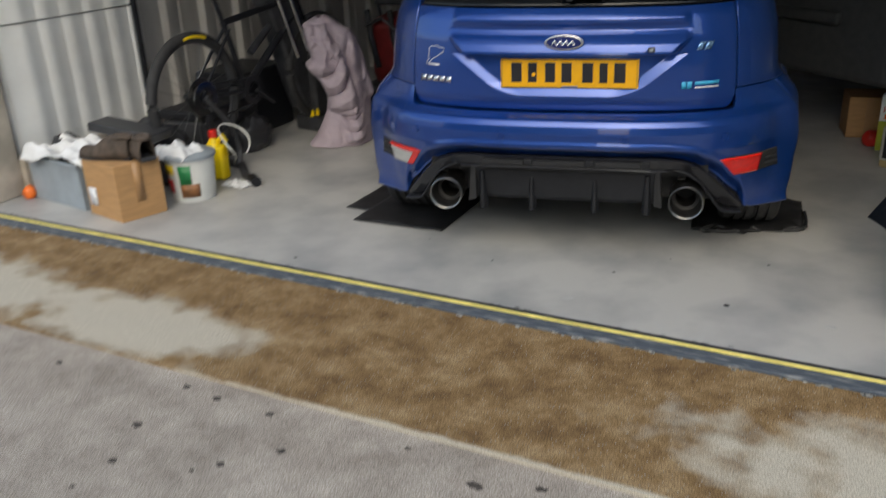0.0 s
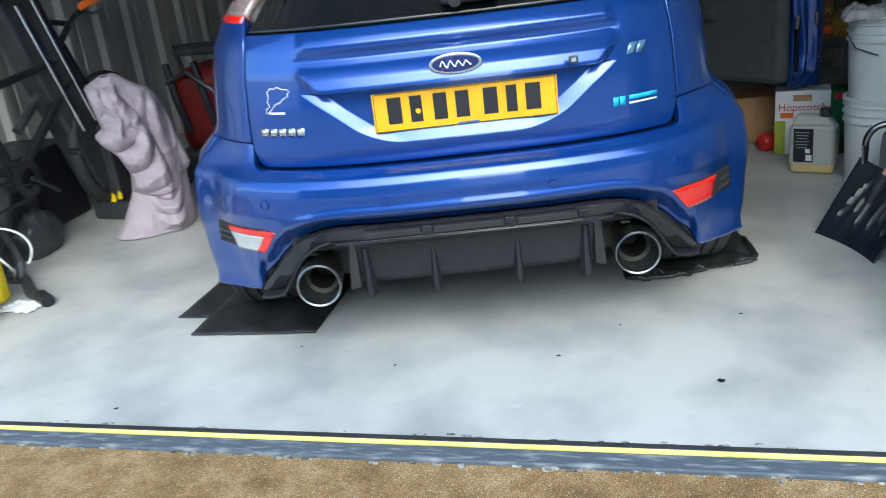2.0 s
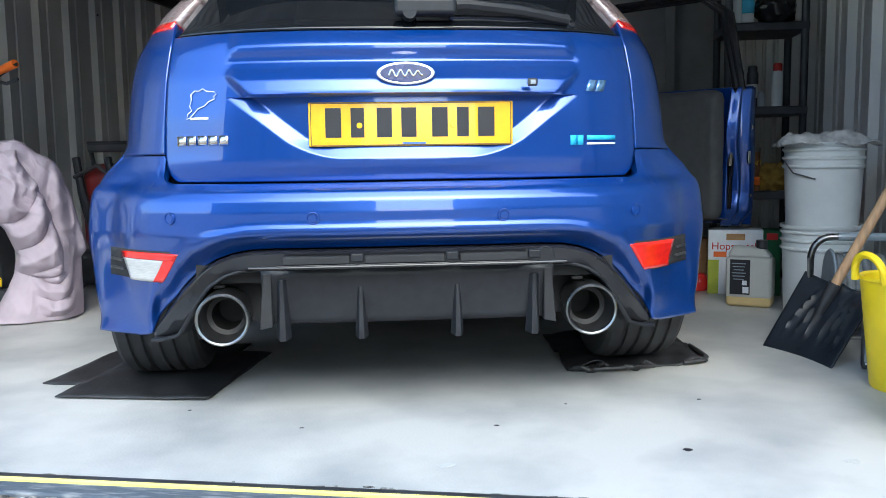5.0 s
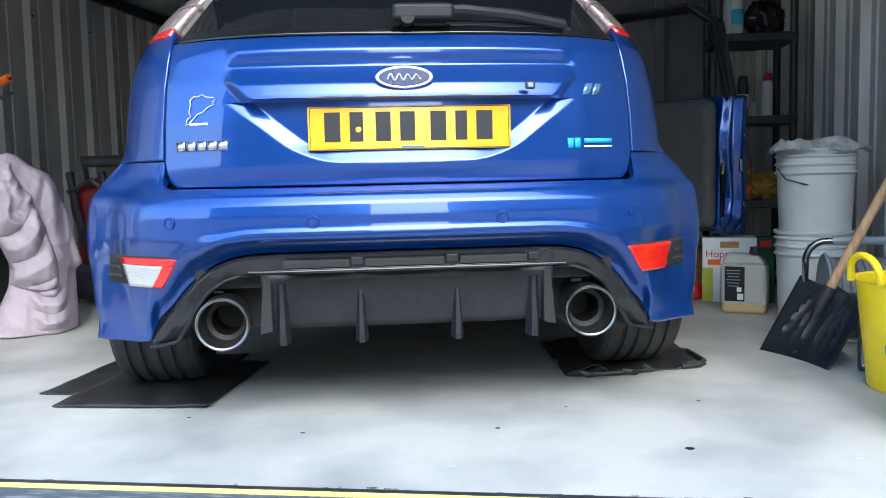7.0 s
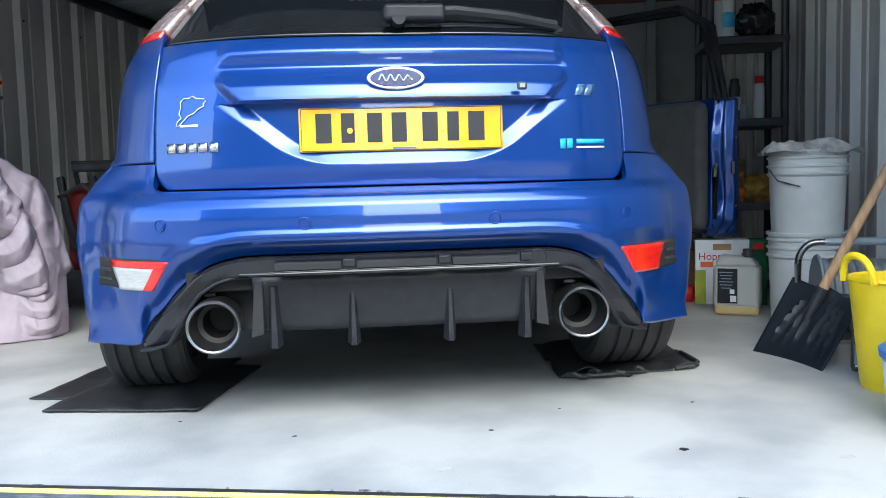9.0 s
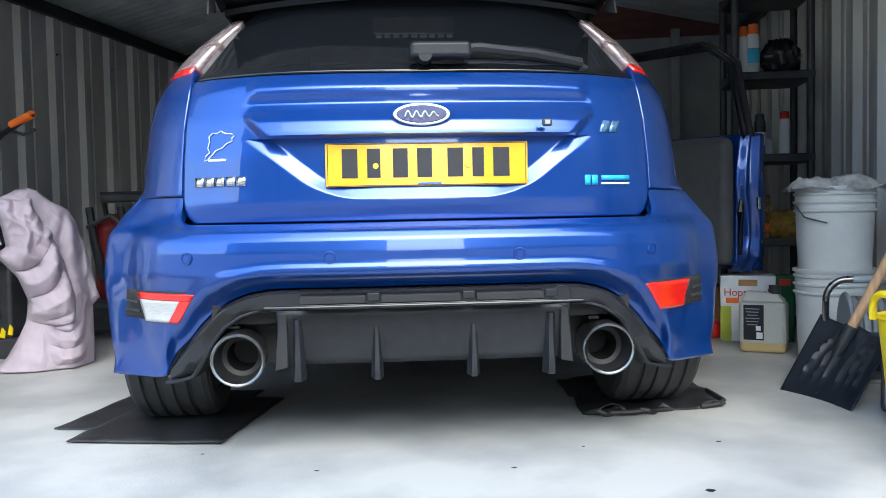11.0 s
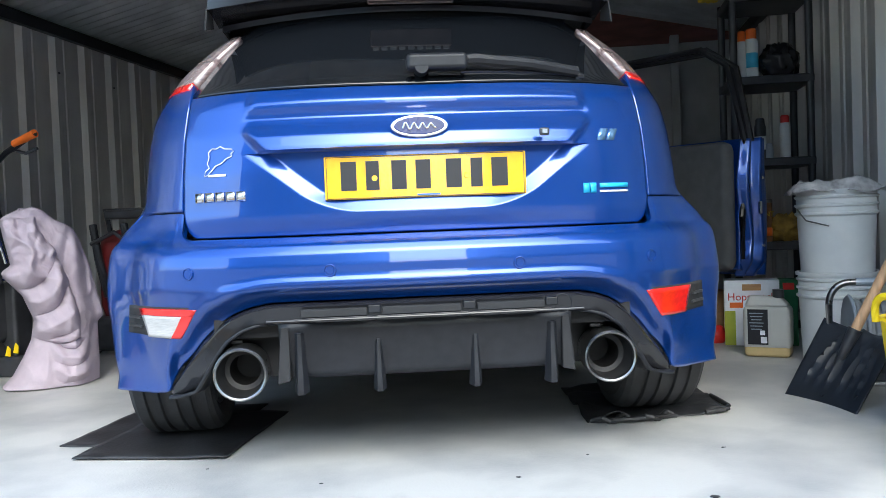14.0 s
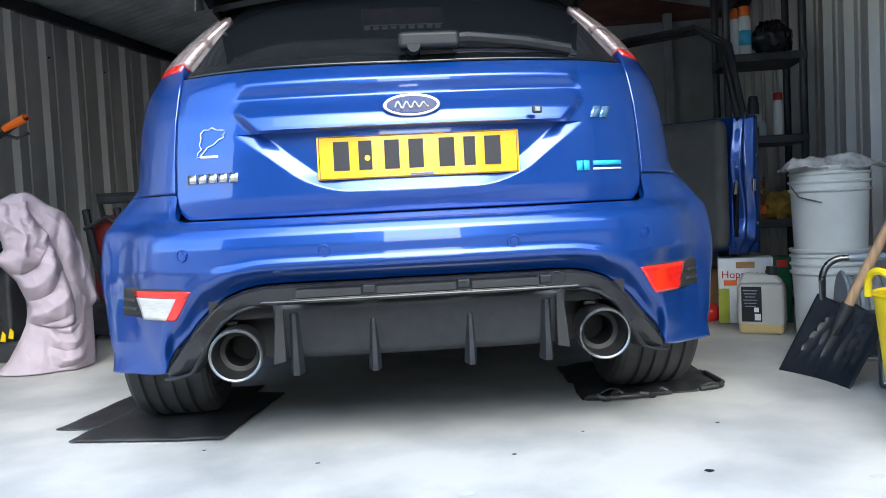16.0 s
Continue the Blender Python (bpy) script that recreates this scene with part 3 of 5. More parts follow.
# quarter panels: beside the tailgate and forwards
for side in (-1, 1):
    rows = []
    for z in np.linspace(0.706, 1.062, 60):
        e = EDGE(min(z, 1.02), 0.003) + 0.007
        s0, s1 = s_of_x(e, z), s_of_y(1.30, z, Y_SIDE)
        row = []
        for k in range(70):
            f = (k / 69) ** 1.6
            row.append(skin(s0 + (s1 - s0) * f, z, Y_SIDE, side))
        rows.append(row)
    part("quarter_panel", Mb().grid(rows), PAINT, car, solid=0.015, flip=side < 0, angle=50)
    # wheel arch below, with its flare
    cols = []
    for y in np.linspace(0.273, 1.30, 60):
        a = 0.365 ** 2 - (y - 0.62) ** 2
        lo = max(0.21, 0.33 + math.sqrt(a)) if a > 0 else 0.21
        cols.append([skin(s_of_y(y, z, Y_SIDE), z, Y_SIDE, side) for z in np.linspace(min(lo, 0.69), 0.7045, 26)])
    part("wheel_arch", Mb().grid(cols), PAINT, car, solid=0.02, flip=side > 0, angle=50)
    # side behind the open door, sill and front wing
    cols = []
    for y in np.linspace(1.305, 4.0, 40):
        k = 1 - 0.16 * sstep(3.2, 4.0, y)
        cols.append([Vector((side * WIDTH(z) * k, y, z)) for z in np.linspace(0.22, 1.0 - 0.12 * sstep(2.9, 4.0, y), 14)])
    if side < 0:
        part("side_panel", Mb().grid(cols), PAINT, car, solid=0.02)
    else:
        part("front_wing", Mb().grid([c for c in cols if c[0].y > 2.62]), PAINT, car, solid=0.02)
        part("side_sill", Mb().box((0.86, 1.98, 0.29), (0.1, 1.35, 0.14)), PAINT, car, bevel=0.02)
part("nose", Mb().box((0, 4.08, 0.55), (1.45, 0.2, 0.6)), PAINT, car, bevel=0.08)
part("bonnet", Mb().grid([[Vector((x, y, 0.98 - 0.10 * sstep(2.9, 4.1, y) - 0.08 * (x / 0.8) ** 4)) for x in np.linspace(-0.8, 0.8, 14)] for y in np.linspace(2.7, 4.15, 12)]), PAINT, car, solid=0.02)

# rear lamps on the pillars
for side in (-1, 1):
    inner = ip([(1.04, 0.632), (1.10, 0.588), (1.15, 0.54), (1.20, 0.488)])
    outer = ip([(1.04, 0.745), (1.10, 0.675), (1.15, 0.605), (1.20, 0.53)])
    for nm, z0, z1, m_, lab in (("lamp_red", 1.048, 1.066, REDLENS, "red lower lens"), ("lamp_clear", 1.066, 1.135, LAMPGREY, "clear lens"), ("lamp_smoked", 1.135, 1.205, AMBERLENS, "smoked upper lens")):
        rows = [[skin(s_of_x(inner(z, 0.004) + (outer(z, 0.004) - inner(z, 0.004)) * k / 14, z), z, Y_SIDE, side) + Vector((0, -0.012 + 0.02 * abs(k / 14 - 0.3) ** 2, 0)) for k in range(15)] for z in np.linspace(z0, z1, 9)]
        part(nm, Mb().grid(rows), m_, car, lab, solid=0.03, flip=side < 0)
    # pillar side and rear side window above the belt
    rows = [[Vector((side * (outer(z, 0.004) + 0.0 + (WIDTH(z) - outer(z, 0.004)) * sstep(0, 0.6, k / 12)), skin(s_of_x(outer(z, 0.004), z), z, Y_SIDE, side).y + 1.3 * (k / 12) ** 1.3 + 0.01, z)) for k in range(13)] for z in np.linspace(1.063, 1.40, 20)]
    part("side_glass", Mb().grid(rows), DARKGLASS, car, "side window, dark cabin put into its colour", solid=0.01, flip=side < 0)

# rear window, wiper, spoiler
rows = []
for z in np.linspace(1.019, 1.27, 40):
    e = 0.612 - (z - 1.019) / 0.18 * 0.118 - max(0, z - 1.2) * 0.6
    rows.append([skin(s_of_x(x, z), z, Y_GLASS, -1 if x < 0 else 1) for x in np.linspace(-e, e, 50)])
rear_window = part("rear_window", Mb().grid(rows), DARKGLASS, car, "rear window, dark cabin put into its colour", solid=0.008)
wiper = part("rear_wiper", Mb().box((0.055, 0.012, 1.070), (0.16, 0.05, 0.044)), SATIN, car, "black rear wiper", bevel=0.012)
part("wiper_arm", Mb().tube([(0.0, 0.02, 1.066), (0.16, 0.025, 1.078), (0.30, 0.045, 1.066), (0.44, 0.08, 1.046)], 0.015, 8), SATIN, wiper)
part("wiper_blade", Mb().tube([(0.12, 0.045, 1.050), (0.28, 0.055, 1.046), (0.46, 0.09, 1.036)], 0.007, 6), GLOSSBLACK, wiper)
part("wiper_pivot", Mb().cyl((0.015, 0.07, 1.055), (0.015, -0.012, 1.055), 0.02, 0.017, 16), SATIN, wiper)

wing = Mb().grid([[Vector((x, 0.10 + f * 0.36 + 0.09 * (x / 0.56) ** 2, 1.262 + 0.022 * (1 - (x / 0.56) ** 2) + f * 0.03 + g)) for x in np.linspace(-0.56, 0.56, 40)]
                  for f, g in ((0, 0), (0.0, 0.035), (0.5, 0.085), (1, 0.11), (1, 0.02), (0.45, -0.03), (0.22, -0.012), (0, 0))])
wing.f += [tuple(k * 40 + e for k in range(7)) for e in (0, 39)]
spoiler = part("spoiler", wing, GLOSSBLACK, car, "gloss black roof spoiler", angle=50)
lip = Mb().grid([[Vector((x, 0.21 + 0.09 * (x / 0.56) ** 2 + f * 0.10, 1.222 + 0.030 * (1 - (x / 0.55) ** 2) + g)) for x in np.linspace(-0.54, 0.54, 36)]
                 for f, g in ((0, 0), (0, 0.016), (0.6, 0.05), (1.0, 0.05), (1.0, 0.0), (0, 0))])
lip.f += [tuple(k * 36 + e for k in range(5)) for e in (0, 35)]
part("spoiler_underside", lip, GLOSSBLACK, spoiler, "black spoiler lip")
brake = part("brake_light", Mb().box((0, 0.16, 1.275), (0.24, 0.05, 0.022)), AMBERLENS, spoiler, "clear high-level brake light", bevel=0.005)
for k in range(9):
    part("brake_light_cell", Mb().box((-0.104 + k * 0.026, 0.132, 1.275), (0.019, 0.012, 0.012)), WHITETXT, brake, bevel=0.003)
for side in (-1, 1):
    part("spoiler_winglet", Mb().prism([(0.0, 1.20), (0.12, 1.23), (0.10, 1.29), (0.03, 1.27)], -0.002, 0.002, Matrix.Translation((side * 0.565, 0.17, 0)) @ Matrix.Rotation(radians(90), 4, "Z")), VOID, spoiler, "thin black winglet")
part("roof", Mb().grid([[Vector((x, y, 1.46 - 0.10 * abs(x / 0.6) ** 3 - 0.10 * (1 - sstep(0.4, 1.2, y)) - 0.09 * sstep(1.7, 2.3, y))) for x in np.linspace(-0.48, 0.48, 20)] for y in np.linspace(0.62, 2.2, 18)]), PAINT, car, solid=0.02)
part("windscreen", Mb().grid([[Vector((x * (1 + 0.25 * f), 2.2 + 0.75 * f, 1.36 - 0.37 * f)) for x in np.linspace(-0.58, 0.58, 10)] for f in np.linspace(0, 1, 6)]), DARKGLASS, car, "windscreen", solid=0.008)
part("cabin_floor", Mb().box((0, 1.9, 0.30), (1.5, 3.0, 0.08)), VOID, car, "dark underbody")
part("rear_bulkhead", Mb().box((0, 0.9, 0.62), (1.30, 0.1, 0.7)), VOID, car, "dark inner structure")
part("seat", Mb().box((0.36, 2.2, 0.72), (0.5, 0.16, 0.85)), TRIM, car, "grey front seat", bevel=0.05)
part("boot_floor", Mb().box((0, 0.45, 0.40), (1.1, 0.85, 0.06)), VOID, car, "dark underbody")

# diffuser
IN = ip([(0, 0.404), (0.36, 0.402), (0.43, 0.400), (0.47, 0.388), (0.51, 0.362), (0.545, 0.318), (0.575, 0.27), (0.605, 0.226), (0.66, 0.208), (0.70, 0.205)])
cols = []
for x in np.linspace(-0.695, 0.695, 140):
    hi = LOW(abs(x), 0.006) - 0.003
    lo = IN(abs(x), 0.006)
    if hi - lo < 0.012:
        lo = hi - 0.012
    col = []
    for k in range(13):
        f = k / 12
        z = lo + (hi - lo) * f
        p = skin(s_of_x(x, max(z, 0.42)), z, Y_BUMPER, -1 if x < 0 else 1)
        p.y = p.y + 0.012 + 0.016 * (sstep(0.85, 1, f) + 0.4 * (1 - sstep(0, 0.2, f)))
        if f == 0:
            p.y += 0.02
        col.append(p)
    cols.append(col)
diffuser = part("diffuser", Mb().grid(cols), GLOSSBLACK, car, "gloss black diffuser surround", solid=0.02, angle=60, flip=True)
rows = []
for f in np.linspace(0, 1, 8):
    z = 0.408 - 0.142 * f
    rows.append([Vector((x, -0.045 + 0.030 * f + 0.03 * (abs(x) / 0.36) ** 4 * 0.4, z + 0.0)) for x in np.linspace(-0.378, 0.378, 30)])
part("diffuser_panel", Mb().grid(rows), SATIN, diffuser, "satin dark grey diffuser panel", solid=0.015, flip=True)
for x in (-0.326, -0.125, 0.125, 0.326):
    mb = Mb()
    edge = 0.006 if abs(x) < 0.3 else 0.008
    prof = [(0.362 if abs(x) < 0.3 else 0.385, 0.002), (0.33, 0.010), (0.29, 0.022), (0.245, 0.034), (0.226, 0.036)]
    vs, fs = [], []
    for z, d in prof:
        w = edge + (0.386 - z) * 0.045
        yb = -0.045 + 0.030 * (0.408 - z) / 0.142
        vs += [(x - w - 0.004, yb + 0.006, z), (x - w * 0.55, yb - d, z), (x + w * 0.55, yb - d, z), (x + w + 0.004, yb + 0.006, z), (x, yb + 0.03, z)]
    for i in range(len(prof) - 1):
        fs += [(i * 5 + k, i * 5 + (k + 1) % 5, (i + 1) * 5 + (k + 1) % 5, (i + 1) * 5 + k) for k in range(5)]
    fs += [tuple(range(5)), tuple(range(len(vs) - 1, len(vs) - 6, -1))]
    part("diffuser_fin", Mb().add(vs, fs), SATIN, diffuser, bevel=0.0015)
for side in (-1, 1):
    part("diffuser_side_wall", Mb().prism([(0.352, 0.262), (0.385, 0.255), (0.372, 0.40), (0.352, 0.40)], -0.035, 0.12) if side > 0 else Mb().prism([(-0.385, 0.255), (-0.352, 0.262), (-0.352, 0.40), (-0.372, 0.40)], -0.035, 0.12), VOID, diffuser, bevel=0.003)
    # inner arch wall behind the exhaust
    cols = []
    for x in np.linspace(0.36, 0.69, 34):
        t_ = IN(x, 0.006)
        cols.append([Vector((side * x, -0.02 + max(0, x - 0.5) * 0.55 + 0.12 * f, t_ + 0.003 - 0.012 * f)) for f in np.linspace(0, 1, 5)])
    part("exhaust_arch", Mb().grid(cols), SATIN, diffuser, solid=0.008, flip=side < 0)
    # near-black sheet puts the shade behind the exhaust into colour
    part("exhaust_backing", Mb().prism([(side * 0.36, 0.25), (side * 0.60, 0.25), (side * 0.52, 0.40), (side * 0.36, 0.41)], 0.125, 0.14), VOID, diffuser, "near-black sheet in place of the recess shade")
    ex = part("exhaust_tip", Mb().lathe([(0.058, 0.012), (0.060, 0.003), (0.064, 0), (0.0675, 0.004), (0.0675, 0.10), (0.060, 0.16)], 48,
              Matrix.Translation((side * 0.474, -0.062 + (0.0 if side < 0 else 0.004), 0.289)) @ Matrix.Rotation(radians(-90), 4, "X") @ Matrix.Rotation(radians(3 * side), 4, "Y")), STEEL, car, "round brushed steel exhaust tip", solid=0.0)
    M = Matrix.Translation((side * 0.474, -0.062, 0.289)) @ Matrix.Rotation(radians(-90), 4, "X")
    part("inner_pipe", Mb().lathe([(0.0595, 0.008), (0.058, 0.05), (0.052, 0.075), (0.040, 0.08), (0.038, 0.30), (0.0005, 0.30)], 40, M), SOOT, ex, "sooty inner pipe")
    part("clamp", Mb().box((side * 0.474 - 0.02, 0.03, 0.362), (0.03, 0.02, 0.010)), SOOT, ex, bevel=0.003)
part("surround_lip", Mb().tube([(x, -0.090 + 0.25 * max(0, abs(x) - 0.30) ** 1.5, 0.4215) for x in np.linspace(-0.40, 0.40, 30)], 0.0045, 10), GLOSSBLACK, diffuser)
# slots in the surround: solid near-black blocks in place of their shade
for x0, x1 in ((-0.315, -0.150), (-0.112, 0.088), (0.128, 0.300)):
    part("slot_fill", Mb().box(((x0 + x1) / 2, -0.072, 0.4375), (x1 - x0, 0.03, 0.020)), VOID, diffuser, "near-black block in place of slot shade", bevel=0.003)
    part("slot_lip", Mb().box(((x0 + x1) / 2, -0.088, 0.4255), (x1 - x0 + 0.03, 0.012, 0.004)), GLOSSBLACK, diffuser, bevel=0.0015)
for x in (-0.131, 0.108, 0.318):
    part("slot_bridge", Mb().box((x, -0.082, 0.443), (0.032, 0.016, 0.022)), SATIN, diffuser, "black slot bridge", bevel=0.004)
tow = [(0.345 + 0.024 * math.cos(a), -0.086, 0.436 + 0.024 * math.sin(a)) for a in np.linspace(0, 2 * math.pi, 28, endpoint=False)]
part("tow_cover", Mb().tube(tow, 0.0013, 6, True), SATIN, diffuser, "round tow eye cover")


def patch(corners, yr, off, nx=14, nz=8):
    """A patch on the body: corners bl, br, tr, tl as x, z."""
    (ax, az), (bx, bz), (cx, cz), (dx, dz) = corners
    rows = []
    for j in range(nz):
        g = j / (nz - 1)
        row = []
        for i in range(nx):
            f = i / (nx - 1)
            x = (ax * (1 - f) + bx * f) * (1 - g) + (dx * (1 - f) + cx * f) * g
            z = (az * (1 - f) + bz * f) * (1 - g) + (dz * (1 - f) + cz * f) * g
            row.append(on_skin(x, z, yr, off))
        rows.append(row)
    return Mb().grid(rows)


for side in (-1, 1):
    S = lambda *p: [(side * x, z) for x, z in p]
    fl = side < 0
    # black housing laid on the skin; the shade of its recess is only colour
    recess = part("reflector_housing", patch(S((0.65, 0.368), (0.800, 0.380), (0.800, 0.458), (0.580, 0.458)), Y_BUMPER, 0.002), VOID, car, "black reflector housing, recess shade put into its colour", solid=0.006, flip=fl)
    if side < 0:
        part("reflector_clear", patch(S((0.666, 0.374), (0.742, 0.374), (0.757, 0.436), (0.626, 0.436)), Y_BUMPER, 0.007), CLEARLENS, recess, "clear fog lens", solid=0.01, flip=fl)
        part("reflector_red", patch(S((0.640, 0.374), (0.668, 0.374), (0.628, 0.4365), (0.586, 0.452)), Y_BUMPER, 0.0075), REDLENS, recess, "red lens strip", solid=0.01, flip=fl)
        part("reflector_top", patch(S((0.600, 0.4365), (0.757, 0.4365), (0.759, 0.4535), (0.584, 0.4535)), Y_BUMPER, 0.008), REDLENS, recess, "red lens strip", solid=0.01, flip=fl)
    else:
        part("reflector_red", patch(S((0.645, 0.376), (0.735, 0.376), (0.745, 0.4535), (0.586, 0.4535)), Y_BUMPER, 0.007), REDLENS, recess, "red fog lens", solid=0.01, flip=fl)
    for k in range(2):
        part("vent_slat", patch(S((0.762, 0.398 + k * 0.025), (0.797, 0.400 + k * 0.025), (0.797, 0.406 + k * 0.025), (0.762, 0.404 + k * 0.025)), Y_BUMPER, 0.008), BLACKP, recess, solid=0.006, flip=fl)
    # parking sensors
    for x, z in ((0.236, 0.545), (0.60, 0.545)):
        p = on_skin(side * x, z, Y_BUMPER, 0.002)
        n = (on_skin(side * x, z, Y_BUMPER, 0.012) - p).normalized()
        q = n.to_track_quat("Z", "Y").to_matrix().to_4x4()
        sensor = part("parking_sensor", Mb().lathe([(0.0001, 0.002), (0.009, 0.002), (0.010, 0.0005), (0.0125, 0.0005), (0.0135, 0.003), (0.015, 0.003), (0.016, -0.001)], 24, Matrix.Translation(p) @ q), PAINT, car, "small round parking sensor")

# number plate with plain bars
plate = part("number_plate", Mb().box((0.014, 0.001, 0.775), (0.52, 0.008, 0.111), Matrix.Translation((0, -0.0205, 0))), YELLOWPLATE, car, "yellow rear number plate", bevel=0.003)
plate.rotation_euler = (0, 0, 0)
rim = Mb()
for z in (0.7225, 0.8275):
    rim.box((0.014, -0.024, z), (0.508, 0.0015, 0.0016))
for x in (-0.24, 0.268):
    rim.box((x, -0.024, 0.775), (0.0016, 0.0015, 0.105))
part("plate_border", rim, BLACKTXT, plate, "thin black border")
for x0, x1 in ((-0.210, -0.158), (-0.146, -0.100), (-0.080, -0.030), (-0.018, 0.032), (0.060, 0.112), (0.124, 0.166), (0.178, 0.232)):
    part("plate_bar", Mb().box(((x0 + x1) / 2, -0.0243, 0.779), (x1 - x0 - 0.012, 0.002, 0.074)), BLACKTXT, plate)
part("plate_maker_bar", Mb().box((0.02, -0.0243, 0.7265), (0.06, 0.001, 0.004)), BLUEP, plate)
for x in (-0.118, 0.120):
    part("plate_screw", Mb().cyl((x, -0.020, 0.772), (x, -0.0265, 0.772), 0.009, 0.007, 16), YELLOWPLATE, plate, "screw cap")

# oval badge, boot button, bars for the lettering, stickers
def oval(rx, rz, y, d, n=48):
    return Mb().prism([(rx * math.cos(2 * math.pi * k / n) + 0.0, 0.898 + rz * math.sin(2 * math.pi * k / n)) for k in range(n)], y - d, y)


badge = part("oval_badge", oval(0.073, 0.029, -0.055, 0.012), CHROME, car, "chrome-rimmed blue oval badge", bevel=0.004)
part("badge_field", oval(0.064, 0.0225, -0.064, 0.006), BADGEBLUE, badge, "dark blue oval", bevel=0.002)
script = [(-0.042 + 0.084 * k / 40, -0.0715, 0.897 + 0.009 * math.sin(k * 0.62 - 0.6) * (1 - 0.45 * k / 40)) for k in range(41)]
part("badge_script", Mb().tube(script, 0.0024, 6), CHROME, badge, "plain chrome script line")
part("boot_button", Mb().box((0.316, -0.073, 0.873), (0.026, 0.012, 0.020)), BLACKP, car, "black boot release button", bevel=0.005)
part("button_face", Mb().box((0.316, -0.080, 0.873), (0.013, 0.004, 0.010)), GREYP, bpy.data.objects["boot_button"], bevel=0.001)


def letter_bars(name, x0, x1, z0, z1, n, material, off, lab, slant=0.0):
    mb = Mb()
    w = (x1 - x0) / n
    for k in range(n):
        a, b = x0 + k * w, x0 + k * w + w * 0.82
        c = [(a, z0), (b, z0), (b + slant, z1), (a + slant, z1)]
        g = patch(c, Y_GATE, off, 4, 3)
        mb.add(g.v, g.f)
    return part(name, mb, material, tailgate, lab, solid=0.003)


letter_bars("model_badge", -0.590, -0.446, 0.727, 0.752, 5, CHROME, 0.004, "row of chrome bars, the model badge")
letter_bars("trim_badge", 0.474, 0.530, 0.856, 0.886, 2, BADGECH, 0.004, "two slanted chrome-blue bars, the trim badge", 0.012)
letter_bars("sticker_logo", 0.430, 0.470, 0.716, 0.742, 2, CYANTXT, 0.003, "cyan and white sticker mark")
letter_bars("sticker_bar", 0.478, 0.582, 0.729, 0.741, 1, CYANTXT, 0.003, "cyan sticker bar")
letter_bars("sticker_small_bar", 0.478, 0.582, 0.717, 0.722, 1, WHITETXT, 0.003, "thin white sticker bar")
track = [(0, 0), (0.012, 0.012), (0.006, 0.028), (0.012, 0.052), (0.010, 0.068), (0.022, 0.082), (0.034, 0.080), (0.046, 0.088), (0.058, 0.078), (0.078, 0.076), (0.084, 0.068), (0.076, 0.060), (0.078, 0.050), (0.062, 0.042), (0.048, 0.026), (0.030, 0.018), (0.022, 0.006), (0.012, -0.006), (0.006, -0.014), (-0.004, -0.018)]
part("track_sticker", Mb().tube([on_skin(-0.558 + x * 0.95, 0.808 + z * 0.72, Y_GATE, 0.003) for x, z in track], 0.0012, 6, True), WHITETXT, tailgate, "white circuit outline sticker")
letter_bars("sticker_caption", -0.552, -0.492, 0.793, 0.799, 1, WHITETXT, 0.003, "thin white caption bar")

# wheels on the floor mats
def wheel(x, y):
    w = part("wheel", Mb().lathe([(0.03, -0.03), (0.19, -0.02), (0.225, 0.06), (0.24, 0.10), (0.24, -0.10), (0.2, -0.1), (0.03, -0.05)], 32), STEEL, car, "alloy wheel")
    w.matrix_local = Matrix.Translation((x, y, 0.329)) @ Matrix.Rotation(radians(90 if x > 0 else -90), 4, "Y")
    prof = [(0.24, -0.105), (0.28, -0.122), (0.306, -0.118), (0.318, -0.104)]
    for g in (-0.066, -0.024, 0.024, 0.066):
        prof += [(0.3225, g - 0.008), (0.313, g - 0.005), (0.313, g + 0.005), (0.3225, g + 0.008)]
    prof += [(0.318, 0.104), (0.306, 0.118), (0.28, 0.122), (0.24, 0.105)]
    part("tyre", Mb().lathe(prof, 72), RUBBER, w, "wide low-profile black tyre", angle=25)
    return w


for x in (-0.754, 0.754):
    wheel(x, 0.62)
    wheel(x, 3.28)
part("axle", Mb().cyl((-0.7, 0.62, 0.30), (0.7, 0.62, 0.30), 0.05), VOID, car, "dark axle beam")
part("silencer", Mb().box((0, 0.35, 0.33), (0.7, 0.3, 0.12)), SOOT, car, "sooty silencer box", bevel=0.04)

# driver's door, open
door = part("driver_door", Mb().grid([[Vector((0.045 + 0.03 * math.sin(math.pi * (z - 0.28) / 0.72), -y, z)) for z in np.linspace(0.34, 0.99, 20)] for y in np.linspace(0, 1.30, 20)]), PAINT, car, "open blue driver's door", solid=0.02, flip=True)
door.matrix_local = Matrix.Translation((0.85, 2.72, 0)) @ Matrix.Rotation(radians(38), 4, "Z")
part("door_shell", Mb().prism([(-0.06, 0.37), (0.05, 0.345), (0.06, 0.97), (-0.03, 0.99), (-0.05, 0.70)], -1.24, -0.02), PAINT, door, bevel=0.01)
part("door_trim_panel", Mb().box((-0.10, -0.645, 0.67), (0.09, 1.19, 0.61)), TRIM, door, "grey inner door trim", bevel=0.045)
part("armrest", Mb().box((-0.155, -0.62, 0.70), (0.06, 0.55, 0.07)), TRIM, door, bevel=0.02)
